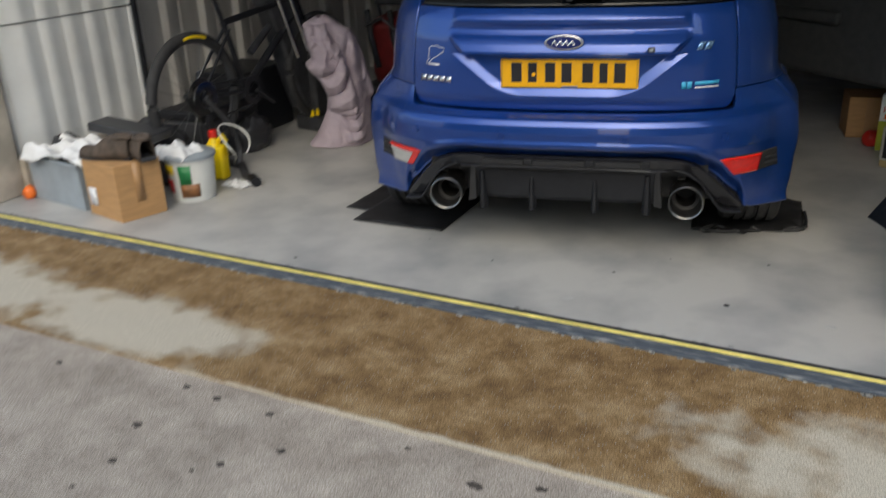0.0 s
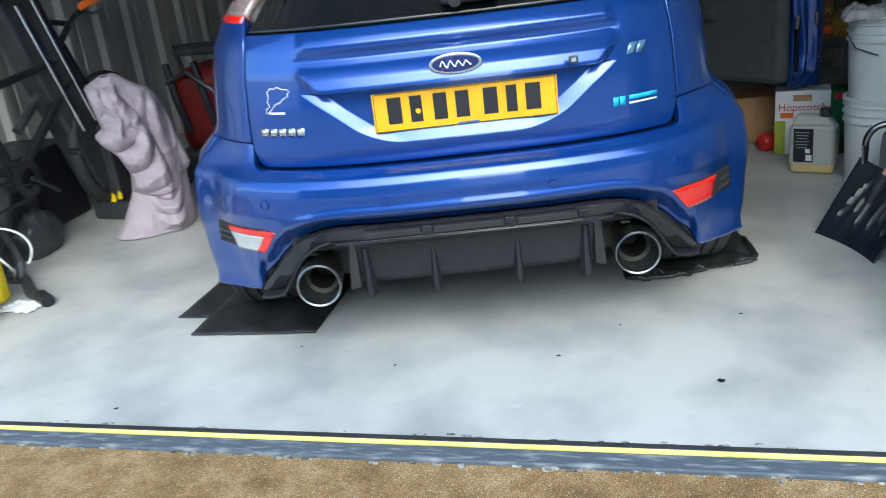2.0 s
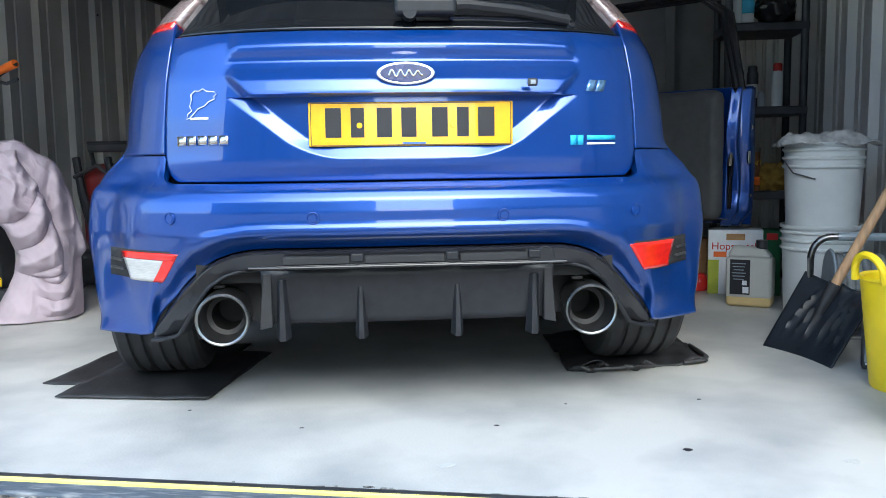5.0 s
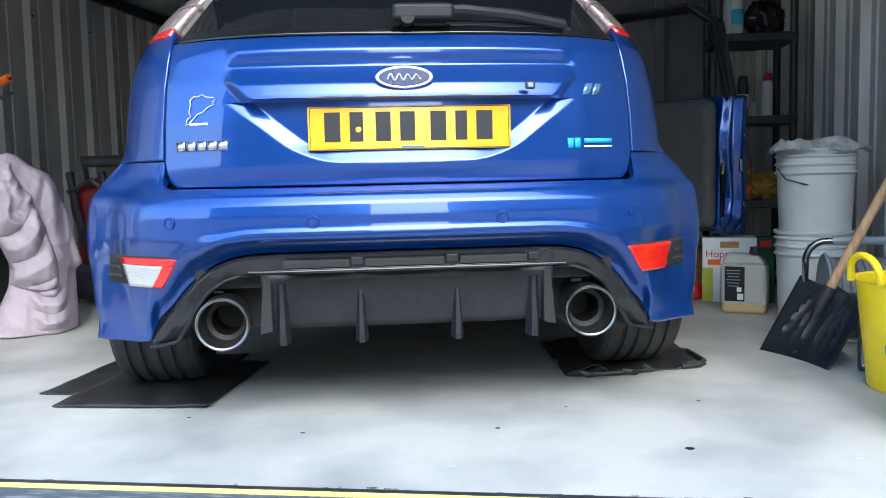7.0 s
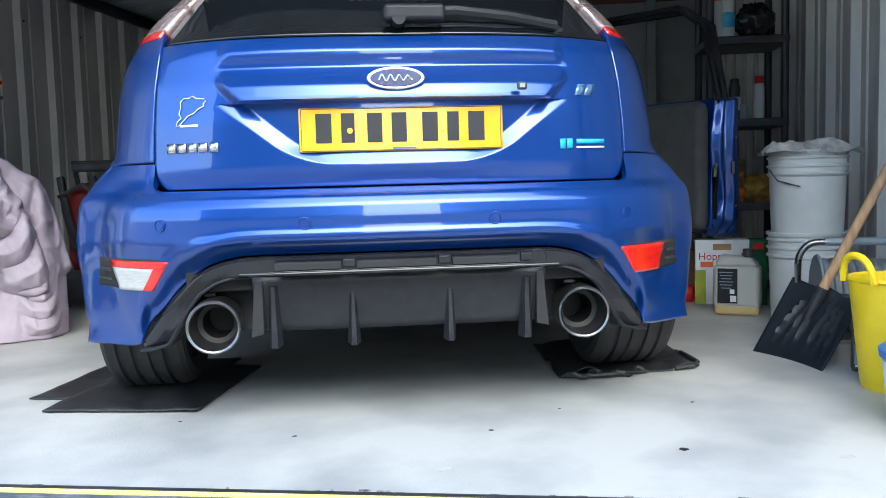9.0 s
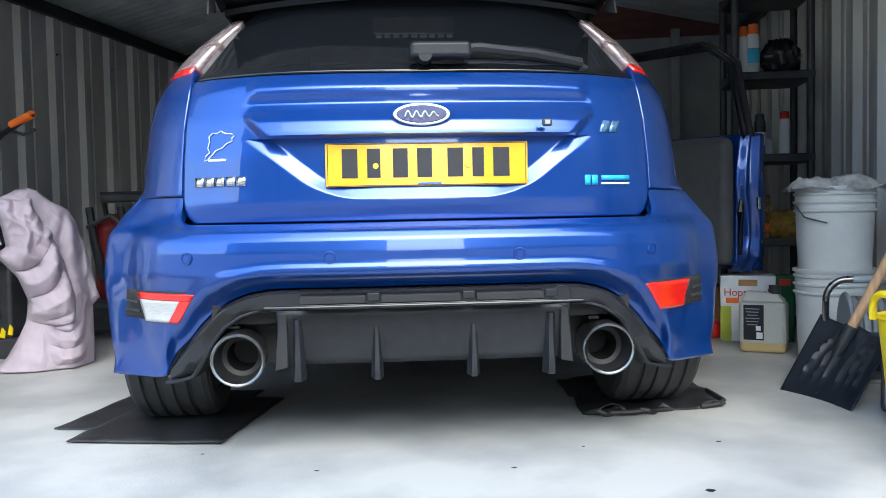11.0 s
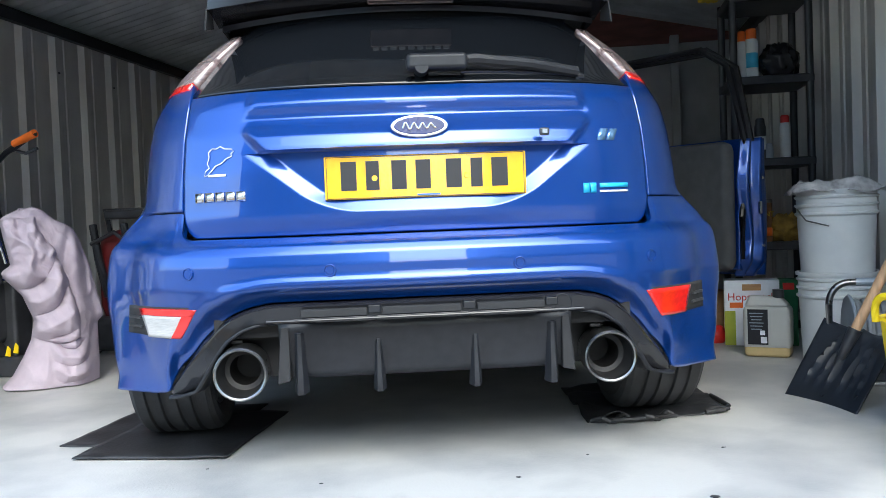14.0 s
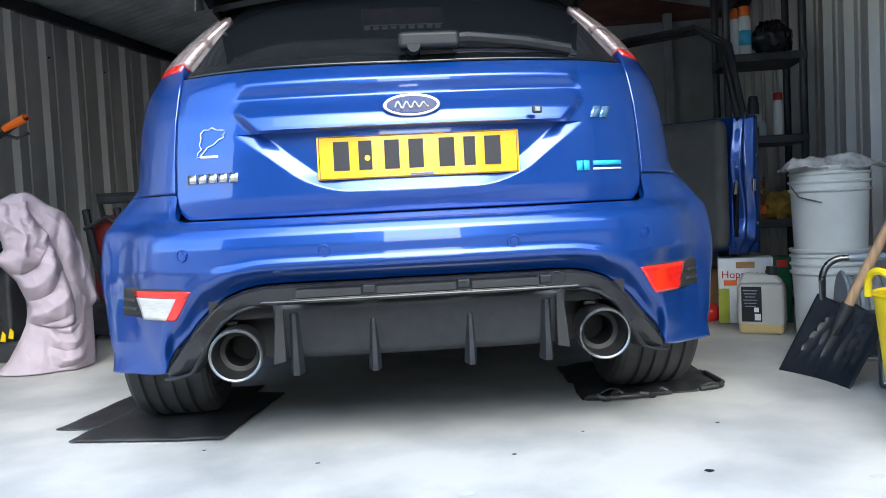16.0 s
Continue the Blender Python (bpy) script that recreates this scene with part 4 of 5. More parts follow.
# shut face, pressed in steps, rounded at the foot
rows = []
for z in np.linspace(0.335, 0.985, 44):
    foot = 1 - sstep(0.335, 0.42, z)
    bend = 0.018 * math.sin((z - 0.4) * 13) * sstep(0.42, 0.5, z)
    row = []
    for t in np.linspace(0, 1, 26):
        x = -0.062 + 0.03 * foot + bend * (1 - t) + (0.135 - 0.05 * foot) * t
        y = -1.245 - 0.045 * sstep(0.0, 0.18, t) + 0.022 * math.exp(-((t - 0.42) / 0.09) ** 2) - 0.024 * sstep(0.52, 0.66, t) + 0.05 * sstep(0.9, 1.0, t) + 0.05 * foot
        row.append((x, y, z))
    rows.append(row)
part("shut_face", Mb().grid(rows), PAINT, door, "blue pressed door shut face", solid=0.01, angle=60)
part("door_seal", Mb().tube([(-0.045, -1.25, 0.42), (-0.052, -1.255, 0.62), (-0.035, -1.26, 0.80), (-0.025, -1.26, 0.98), (-0.06, -1.20, 1.33), (-0.10, -1.09, 1.42), (-0.12, -0.55, 1.42), (-0.08, -0.05, 1.02)], 0.016, 8), GLOSSBLACK, door, "black window frame and seal")
part("door_frame", Mb().tube([(0.0, -1.27, 0.97), (-0.03, -1.22, 1.32), (-0.07, -1.10, 1.412), (-0.09, -0.55, 1.412), (-0.05, -0.05, 1.00)], 0.024, 8), GLOSSBLACK, door, "black window frame")
part("door_latch", Mb().box((0.0, -1.318, 0.66), (0.022, 0.012, 0.06)), CHROME, door, "steel latch", bevel=0.004)
for z in (0.48, 0.80):
    part("door_screw", Mb().cyl((0.03, -1.31, z), (0.03, -1.318, z), 0.008), CHROME, door)


# ---- things in the garage ----
def floor_mat(name, pts, z, label, seed):
    poly = []
    for i in range(len(pts)):
        a, b = Vector(pts[i]), Vector(pts[(i + 1) % len(pts)])
        poly += [tuple(a.lerp(b, k / 5)) for k in range(5)]
    mb = Mb()
    n = 26
    a, b, c, d = (Vector(p) for p in pts)
    rows = []
    for j in range(n):
        row = []
        for i in range(n):
            p = a.lerp(b, i / (n - 1)).lerp(d.lerp(c, i / (n - 1)), j / (n - 1))
            row.append((p.x, p.y, z + (0.045 if seed == 3 else 0.006) * max(0, noise.noise(Vector((p.x * 9, p.y * 9, seed))))))
        rows.append(row)
    mb.grid(rows)
    ob = part(name, mb, MATM, solid=0.004)
    return tagged(ob, label, "mat")


floor_mat("rubber_mat", [(-1.04, 0.325), (-0.585, 0.232), (-0.46, 0.80), (-0.91, 0.90)], 0.009, "black rubber mat under the rear tyre", 1)
floor_mat("rubber_mat", [(-1.135, 0.50), (-0.69, 0.40), (-0.55, 0.97), (-1.0, 1.05)], 0.004, "black rubber mat under the rear tyre", 2)
rm = floor_mat("rubber_mat", [(0.51, 0.415), (0.985, 0.43), (1.03, 0.84), (0.55, 0.97)], 0.004, "black rubber mat with a curled edge under the rear tyre", 3)
curl = part("mat_curl", Mb().tube([(0.52, 0.415, 0.006), (0.60, 0.385, 0.010), (0.66, 0.372, 0.014), (0.72, 0.392, 0.012), (0.80, 0.42, 0.006)], 0.008, 8), MATM, rm)
part("mat_fold", Mb().tube([(0.90, 0.425, 0.010), (0.96, 0.432, 0.014), (0.995, 0.47, 0.016), (1.01, 0.56, 0.010), (1.02, 0.68, 0.006)], 0.008, 8), MATM, rm)
lump_pts = [(0.53 + 0.02 * k, 0.40 - 0.025 * math.sin(k * 0.9), 0.012 + 0.008 * math.sin(k * 1.7)) for k in range(14)]
part("mat_ruck", Mb().tube(lump_pts, 0.009, 8), MATM, rm, "rucked rubber edge")
random.seed(4)
for (x, y), r in (((0.615, -0.341), 0.016), ((0.043, -0.364), 0.022), ((-1.146, -0.139), 0.009), ((0.95, -0.46), 0.02), ((-0.62, 0.15), 0.006), ((0.42, 0.06), 0.006), ((0.20, -0.10), 0.008), ((-0.3, -0.05), 0.006), ((0.80, 0.05), 0.007), ((1.1, -0.6), 0.012)):
    pts = [(x + r * random.uniform(0.5, 1.1) * math.cos(a), y + r * random.uniform(0.3, 0.8) * math.sin(a)) for a in np.linspace(0, 2 * math.pi, 11, endpoint=False)]
    structure("floor_chip", Mb().slab(pts, 0.0005, 0.0016), SATIN if r < 0.018 else BACKM, "small dark chip in the floor paint", "stain", Matrix())


def can(m, r, h, body, cap, capmat, label, band=None, group=""):
    c = thing("spray_can", label, "can", m, group)
    part("can_body", Mb().lathe([(0.0001, 0), (r, 0), (r * 1.02, 0.004), (r, 0.008), (r, h - 0.02), (r * 0.75, h), (0.0001, h)], 20), body, c)
    if band:
        part("label_band", Mb().lathe([(r * 1.015, h * 0.25), (r * 1.015, h * 0.62)], 20), band, c, solid=0.0006)
    if cap:
        part("cap", Mb().lathe([(0.0001, h + cap), (r * 0.62, h + cap), (r * 0.8, h + cap - 0.008), (r * 0.82, h - 0.012), (0.0001, h - 0.012)], 18), capmat, c)
    return c


# black shelf unit with its cans
shelf = thing("shelf_unit", "black plastic shelf unit with spray cans on it", "shelf", at(1.405, 2.72))
for z in (0.04, 0.455, 0.895, 1.325, 1.76):
    part("shelf", Mb().box((0, 0, z), (0.42, 0.40, 0.045)), BLACKP, shelf, bevel=0.008)
for a in (-0.19, 0.19):
    for b in (-0.18, 0.18):
        part("post", Mb().cyl((a, b, 0), (a, b, 1.8), 0.02, None, 12), BLACKP, shelf)
ant = can(at(1.362, 2.56, 0.478), 0.032, 0.225, BROWNL, 0.0, ORANGE, "brown powder tin with yellow lettering on the shelf")
part("orange_field", Mb().lathe([(0.0326, 0.03), (0.0326, 0.075)], 20), ORANGE, ant, "orange picture field", solid=0.0006)
part("rim", Mb().lathe([(0.0325, 0.205), (0.034, 0.207), (0.034, 0.224), (0.0001, 0.227)], 20), STEEL, ant, "tin rim")
word("ANT", 0.034, YELLOWP, ant, Matrix.Translation((0, -0.034, 0.135)))
for u, r, h, b, cp, cm, lab, bd in ((1.245, 0.028, 0.18, WHITEP, 0.0, None, "white and red tube on the shelf", REDP), (1.283, 0.026, 0.20, BLACKP, 0.03, WHITEP, "black spray can with a white top", WHITEP),
                                (1.352, 0.030, 0.19, BLACKP, 0.025, BLACKP, "black spray can with a pale label", WHITEP), (1.392, 0.026, 0.08, GREYP, 0, None, "small grey jar on the shelf", None), (1.478, 0.028, 0.19, WHITEP, 0.035, REDP, "white spray can with a red cap", None)):
    can(at(u, 2.60, 0.918), r, h, b, cp, cm, lab, bd, "cans on the shelf")
for u, r, h, b, cp, cm, lab, bd in ((1.225, 0.022, 0.15, WHITEP, 0.06, WHITEP, "slim white trigger bottle on the shelf", None), (1.268, 0.025, 0.20, WHITEP, 0.05, ORANGE, "white bottle with an orange cap on the shelf", None), (1.318, 0.034, 0.21, WHITEP, 0.05, ORANGE, "blue and white spray can with an orange cap", CYANP)):
    can(at(u, 2.60, 1.348), r, h, b, cp, cm, lab, bd, "cans on the shelf")


def lump(name, m, size, material, label, cat, seed, amp=0.25, freq=3.0, crease=0.0):
    mb = Mb()
    rows = []
    for j in range(19):
        a = math.pi * j / 18
        row = []
        for k in range(37):
            b = 2 * math.pi * k / 36
            d = Vector((math.sin(a) * math.cos(b), math.sin(a) * math.sin(b), math.cos(a)))
            q = 1 + amp * noise.noise(d * freq + Vector((seed, 0, 0))) + crease * noise.noise(d * freq * 3.1 + Vector((0, seed, 0)))
            p = Vector((d.x * size[0], d.y * size[1], d.z * size[2])) * q
            p.z = max(p.z, -size[2] * 0.75)
            row.append(p + Vector((0, 0, size[2] * 0.75)))
        rows.append(row)
    mb.grid(rows)
    ob = part(name, mb, material, angle=80)
    ob.matrix_world = m
    return tagged(ob, label, cat)


lump("helmet_bag", at(1.46, 2.62, 1.348), (0.10, 0.10, 0.10), GLOSSBLACK, "shiny black bag on the shelf", "bag", 2, 0.3, 3, 0.15)
lump("yellow_cloth", at(1.46, 2.62, 0.478), (0.11, 0.10, 0.08), mat("ochre_cloth", (0.28, 0.17, 0.03), 0.95, 0, 0.3, 20, 0.3, 150), "ochre cloth bundle on the shelf", "cloth", 5, 0.35, 4, 0.2)
lump("yellow_rag", at(1.12, 2.65, 1.785), (0.07, 0.07, 0.06), YELLOWP, "yellow rag hanging on the shelf", "cloth", 9, 0.4, 4, 0.2)


# white buckets
def bucket(m, label, r0=0.135, r1=0.155, h=0.385, material=None, handle=True, ribs=3):
    b = thing("bucket", label, "bucket", m, "white buckets")
    prof = [(0.0001, 0), (r0, 0), (r0 + 0.004, 0.006), (r1 - 0.004, h * 0.72)]
    for k in range(ribs):
        z = h * 0.74 + k * 0.034
        prof += [(r1 + 0.006, z), (r1 + 0.006, z + 0.006), (r1 - 0.002, z + 0.010), (r1 - 0.002, z + 0.028)]
    prof += [(r1 + 0.007, h - 0.012), (r1 + 0.007, h), (r1 - 0.006, h), (r1 - 0.010, h - 0.03), (r0 - 0.005, 0.02), (0.0001, 0.02)]
    part("bucket_body", Mb().lathe(prof, 48), material or WHITEP, b, angle=30)
    if handle:
        part("handle", Mb().tube([(-r1 - 0.005, -0.03, h * 0.80), (-r1 + 0.015, -0.085, h * 0.68), (-0.07, -r1 + 0.005, h * 0.62), (-0.03, -r1 - 0.004, h * 0.70)][:3], 0.003, 6), STEEL, b, "thin wire handle")
    return b


bucket(at(1.437, 1.56, 0), "white plastic bucket at the bottom of a stack", handle=False)
bucket(at(1.437, 1.56, 0.337), "white plastic bucket stacked on another, rag on top")


def rag(name, m, rx, ry, material, label, seed, hump=0.03, droop=0.04):
    rows = []
    n = 34
    for j in range(n):
        row = []
        for i in range(n):
            a, b = i / (n - 1) * 2 - 1, j / (n - 1) * 2 - 1
            d = max(abs(a), abs(b))
            z = hump * (0.5 + noise.noise(Vector((a * 2.2, b * 2.2, seed)))) + 0.018 * abs(noise.noise(Vector((a * 5, b * 5, seed + 3)))) - droop * max(0, d - 0.75) * 3
            row.append((a * rx * (1 + 0.2 * noise.noise(Vector((b * 2, seed, 1)))), b * ry * (1 + 0.2 * noise.noise(Vector((a * 2, seed, 5)))), z))
        rows.append(row)
    ob = part(name, Mb().grid(rows), material, solid=0.003, angle=80)
    ob.matrix_world = m
    return tagged(ob, label, "cloth")


rag("grey_rag", at(1.43, 1.55, 0.728), 0.17, 0.15, RAG, "crumpled grey rag over the bucket rim", 3)

# box, jug, carton beside the door
# carton of a hopscotch game
hop = thing("carton", "white and green hopscotch game carton on the floor", "carton", at(1.19, 2.08, 0, -8))
part("carton_body", Mb().box((0, 0.06, 0.157), (0.25, 0.14, 0.314)), WHITETXT, hop, bevel=0.003)
part("green_side", Mb().box((0.165, 0.062, 0.156), (0.082, 0.142, 0.312)), DARKGREEN, hop, "green printed side", bevel=0.003)
part("green_foot", Mb().box((-0.10, -0.0115, 0.085), (0.05, 0.003, 0.165)), LIMEP, hop, "lime printed foot")
word("Hopscotch", 0.05, REDP, hop, Matrix.Translation((0.0, -0.0108, 0.218)), "red printed word")
part("buff_print", Mb().box((0.0, -0.0115, 0.280), (0.085, 0.003, 0.030)), CARD, hop, "buff printed bar")
part("orange_print", Mb().box((-0.07, -0.0118, 0.195), (0.06, 0.003, 0.026)), ORANGE, hop, "orange print")
part("tag_print", Mb().box((0.165, -0.0105, 0.283), (0.05, 0.003, 0.032)), REDP, hop, "small dark red tag")
jug = thing("jug", "milky plastic jug with a black label and black cap", "jug", at(1.20, 1.77, 0, -20))
part("jug_body", Mb().slab([(-0.10, -0.055), (0.10, -0.055), (0.10, 0.055), (-0.10, 0.055)], 0.035, 0.225), MILKY, jug, bevel=0.02)
part("jug_liquid", Mb().slab([(-0.097, -0.052), (0.097, -0.052), (0.097, 0.052), (-0.097, 0.052)], 0.0, 0.06), AMBERLIQ, jug, "amber rest of liquid", bevel=0.018)
part("jug_shoulder", Mb().add([(-0.095, -0.05, 0.222), (0.095, -0.05, 0.222), (0.095, 0.05, 0.222), (-0.095, 0.05, 0.222), (-0.075, -0.025, 0.272), (0.06, -0.03, 0.262), (0.06, 0.03, 0.262), (-0.075, 0.025, 0.272)],
     [(0, 1, 5, 4), (1, 2, 6, 5), (2, 3, 7, 6), (3, 0, 4, 7), (4, 5, 6, 7), (3, 2, 1, 0)]), MILKY, jug, bevel=0.014)
part("jug_cap", Mb().cyl((0.045, 0, 0.26), (0.045, 0, 0.297), 0.025, 0.024, 20), BLACKP, jug, "black screw cap")
part("jug_label", Mb().box((-0.035, -0.0575, 0.135), (0.085, 0.003, 0.155)), BLACKTXT, jug, "black label")
for k in range(6):
    part("label_bar", Mb().box((-0.04, -0.0595, 0.195 - k * 0.014), (0.06 - 0.008 * (k % 3), 0.001, 0.004)), GREYP, jug)
part("barcode_bar", Mb().box((-0.01, -0.0595, 0.078), (0.026, 0.001, 0.028)), WHITETXT, jug, "small white code field")
part("mark_bar", Mb().box((-0.015, -0.0595, 0.110), (0.02, 0.001, 0.02), ), WHITETXT, jug)
cb = thing("cardboard_box", "small brown cardboard box on the floor", "box", at(0.99, 2.46, 0, 12))
part("box_body", Mb().box((0, 0, 0.12), (0.24, 0.24, 0.24)), CARD, cb, bevel=0.004)
part("box_tape", Mb().box((0, -0.1215, 0.13), (0.05, 0.002, 0.21)), TAPE, cb)
lump("red_bottle", at(1.04, 2.19, 0), (0.05, 0.05, 0.05), REDP, "red plastic bottle lying on the floor", "bottle", 1, 0.1)

# hose reel
reel = thing("hose_reel", "grey hose on a reel with a chrome tube frame", "hose reel", at(1.50, 1.14, 0, -6))
part("frame", Mb().tube([(-0.22, -0.08, 0.0), *[(-0.15 - 0.07 * math.cos(q), -0.08, 0.30 + 0.078 * math.sin(q)) for q in np.linspace(0, math.pi / 2, 9)], *[(0.14 + 0.06 * math.sin(q), -0.08, 0.30 + 0.078 * math.cos(q)) for q in np.linspace(0, math.pi / 2, 9)], (0.20, -0.08, 0.0)], 0.0125, 12), STEEL, reel, "polished tube frame")
part("handle_grip", Mb().tube([(-0.13, -0.08, 0.379), (0.13, -0.08, 0.379)], 0.015, 10), GREYP, reel, "grey grip")
part("foot_tube", Mb().tube([(-0.20, -0.08, 0.012), (0.20, -0.08, 0.012)], 0.011, 10), CHROME, reel)
MR = Matrix.Translation((0, 0.02, 0.17)) @ Matrix.Rotation(radians(90), 4, "Y")
for x in (-0.135, 0.135):
    part("flange", Mb().lathe([(0.0001, -0.006), (0.15, -0.006), (0.155, 0), (0.15, 0.006), (0.0001, 0.006)], 36, Matrix.Translation((x, 0, 0)) @ MR), GREYP, reel, "grey reel flange")
for k in range(9):
    part("hose_coil", Mb().tube([(-0.112 + k * 0.028, 0.02 + 0.125 * math.cos(a), 0.17 + 0.125 * math.sin(a)) for a in np.linspace(0, 2 * math.pi, 36, endpoint=False)], 0.014, 8, True), HOSE, reel)
part("corner_joint", Mb().box((-0.20, -0.08, 0.165), (0.05, 0.05, 0.05)), BLACKP, reel, bevel=0.01)
part("orange_clip", Mb().box((-0.23, -0.08, 0.105), (0.06, 0.04, 0.05)), ORANGE, reel, "orange clip", bevel=0.01)
lump("black_pack", at(1.60, 1.02, 0), (0.09, 0.10, 0.15), BLACKP, "black bag behind the reel", "bag", 4, 0.2)

# snow shovel
GLOSSPLAST = mat("blue_black_plastic", (0.016, 0.020, 0.028), 0.30, 0, 0.2, 14, spec=0.45, rvar=0.06)
sh = thing("snow_shovel", "black snow shovel with a wooden pole leaning on the wall", "shovel", GARAGE)
A, B, C, D = Vector((1.085, 0.955, 0.0)), Vector((1.225, 0.635, 0.0)), Vector((1.41, 0.79, 0.225)), Vector((1.26, 1.10, 0.25))
rows = []
nrm = (B - A).cross(D - A).normalized()
for j in range(24):
    g = j / 23
    row = []
    for i in range(40):
        f = i / 39
        p = A.lerp(B, f).lerp(D.lerp(C, f), g)
        dish = 0.045 * (1 - (2 * f - 1) ** 2) * (0.3 + 0.7 * g)
        rib = 0.016 * sum(math.exp(-((f - c - (0.5 - c) * 0.45 * g * g) / 0.016) ** 2) for c in (0.14, 0.28, 0.40, 0.60, 0.72, 0.86)) * sstep(0.15, 0.4, g) * (1 - sstep(0.75, 0.95, g))
        keel = 0.03 * math.exp(-((f - 0.5) / 0.05) ** 2) * sstep(0.45, 1, g)
        row.append(p + nrm * (-(dish) + rib + keel))
    rows.append(row)
part("blade", Mb().grid(rows), GLOSSPLAST, sh, "black ribbed blade", solid=0.005, angle=60)
top_mid = C.lerp(D, 0.5)
up = Vector((1.70, 0.80, 1.08))
low = A.lerp(B, 0.5).lerp(top_mid, 0.80) + Vector((0.0, 0.0, 0.015))
part("pole", Mb().cyl(low, up, 0.017, 0.016, 14), WOODP, sh, "wooden pole")
part("socket", Mb().cyl(low - (up - low).normalized() * 0.12, low + (up - low).normalized() * 0.03, 0.012, 0.024, 14), BLACKP, sh)

# yellow tub and what stands with it
tub = thing("tub", "yellow flexible plastic tub with two handles", "tub", at(1.375, 0.42, 0, -10))
part("tub_body", Mb().lathe([(0.0001, 0), (0.095, 0), (0.10, 0.008), (0.135, 0.315), (0.142, 0.322), (0.138, 0.33), (0.128, 0.325), (0.094, 0.012), (0.0001, 0.012)], 40), YELLOWP, tub)
for a in (-150, 30):
    c, s = math.cos(radians(a)), math.sin(radians(a))
    arch = []
    for q in np.linspace(0, math.pi, 15):
        w = 0.062 * math.cos(q)
        arch.append((c * (0.137 + 0.012 * math.sin(q)) - s * w, s * (0.137 + 0.012 * math.sin(q)) + c * w, 0.318 + 0.078 * math.sin(q) ** 0.7))
    part("tub_handle", Mb().tube(arch, 0.011, 8), YELLOWP, tub, "yellow loop handle")
lump("green_ball", at(1.37, 0.44, 0.20), (0.05, 0.05, 0.05), GREENL, "green thing inside the tub", "toy", 3, 0.1)
lump("red_ball", at(1.43, 0.40, 0.21), (0.04, 0.04, 0.05), REDP, "red thing inside the tub", "toy", 6, 0.1)


def bottle(m, w, d, h, body, cap, label, bands=(), neck=0.02, name="bottle"):
    b = thing(name, label, "bottle", m)
    poly = [(-w / 2, -d / 2), (w / 2, -d / 2), (w / 2, d / 2), (-w / 2, d / 2)]
    part("bottle_body", Mb().slab(poly, 0, h), body, b, bevel=min(w, d) * 0.28)
    part("bottle_shoulder", Mb().lathe([(min(w, d) * 0.48, h - 0.012), (min(w, d) * 0.42, h + 0.01), (neck, h + 0.035), (neck, h + 0.05), (0.0001, h + 0.05)], 24), body, b)
    part("cap", Mb().lathe([(neck + 0.004, h + 0.04), (neck + 0.004, h + 0.078), (neck, h + 0.08), (0.0001, h + 0.08)], 20), cap, b)
    for z0, z1, x0, x1, m_ in bands:
        part("label_field", Mb().box(((x0 + x1) / 2 * w, -d / 2 - 0.001, (z0 + z1) / 2 * h), ((x1 - x0) * w, 0.003, (z1 - z0) * h)), m_, b)
    return b


bottle(at(1.345, 0.64, 0, -12), 0.055, 0.045, 0.175, BLACKP, BLACKP, "slim black oil bottle with a white label", ((0.15, 0.5, -0.35, 0.35, GREYP), (0.6, 0.9, -0.3, 0.3, BLACKTXT), (0.1, 0.14, -0.3, 0.3, WHITETXT)), 0.012)
wb = bucket(at(1.56, 0.42, 0), "white bucket with a dark blue lid", 0.12, 0.135, 0.33, handle=False)
part("lid", Mb().lathe([(0.0001, 0.355), (0.13, 0.355), (0.147, 0.345), (0.147, 0.325), (0.13, 0.325)], 40), mat("navy_plastic", (0.015, 0.03, 0.075), 0.4), wb, "dark blue lid")
pb = thing("paint_bucket", "grey paint bucket with a blue rim and terracotta label", "bucket", at(1.345, 0.06, 0, -10))
part("bucket_body", Mb().lathe([(0.0001, 0), (0.118, 0), (0.122, 0.006), (0.136, 0.172), (0.0001, 0.172)], 40), GREYP, pb)
part("rim", Mb().lathe([(0.128, 0.165), (0.144, 0.165), (0.146, 0.185), (0.138, 0.190), (0.0001, 0.188)], 40), BLUEP, pb, "blue lid rim")
part("label_field", Mb().lathe([(0.1245, 0.03), (0.1365, 0.155)], 40), WHITEP, pb, "white printed sleeve", solid=0.001)
lab = Mb().grid([[(0.139 * math.cos(a) * k, 0.139 * math.sin(a) * k, z) for a in np.linspace(radians(-150), radians(-95), 12)] for z, k in ((0.02, 0.91), (0.15, 0.995))])
part("orange_field", lab, TERRA, pb, "terracotta label picture", solid=0.001)
part("handle", Mb().tube([(-0.135, -0.03, 0.15), (-0.12, -0.09, 0.13), (-0.04, -0.15, 0.125), (0.05, -0.15, 0.13)], 0.004, 6), WHITEP, pb, "white handle")
tin = thing("paint_tin", "brown and green printed tin with a green lid", "tin", at(1.36, 0.09, 0.190))
part("tin_body", Mb().lathe([(0.0001, 0), (0.094, 0), (0.097, 0.004), (0.095, 0.010), (0.095, 0.195), (0.098, 0.20), (0.095, 0.204), (0.0001, 0.204)], 40), BROWNL, tin)
part("tin_lid", Mb().lathe([(0.0001, 0.202), (0.080, 0.202), (0.084, 0.209), (0.098, 0.211), (0.099, 0.200)], 40), GREENL, tin, "green lid")
part("dark_band", Mb().lathe([(0.0962, 0.012), (0.0962, 0.055)], 40), DARKGREEN, tin, "dark green foot band", solid=0.001)
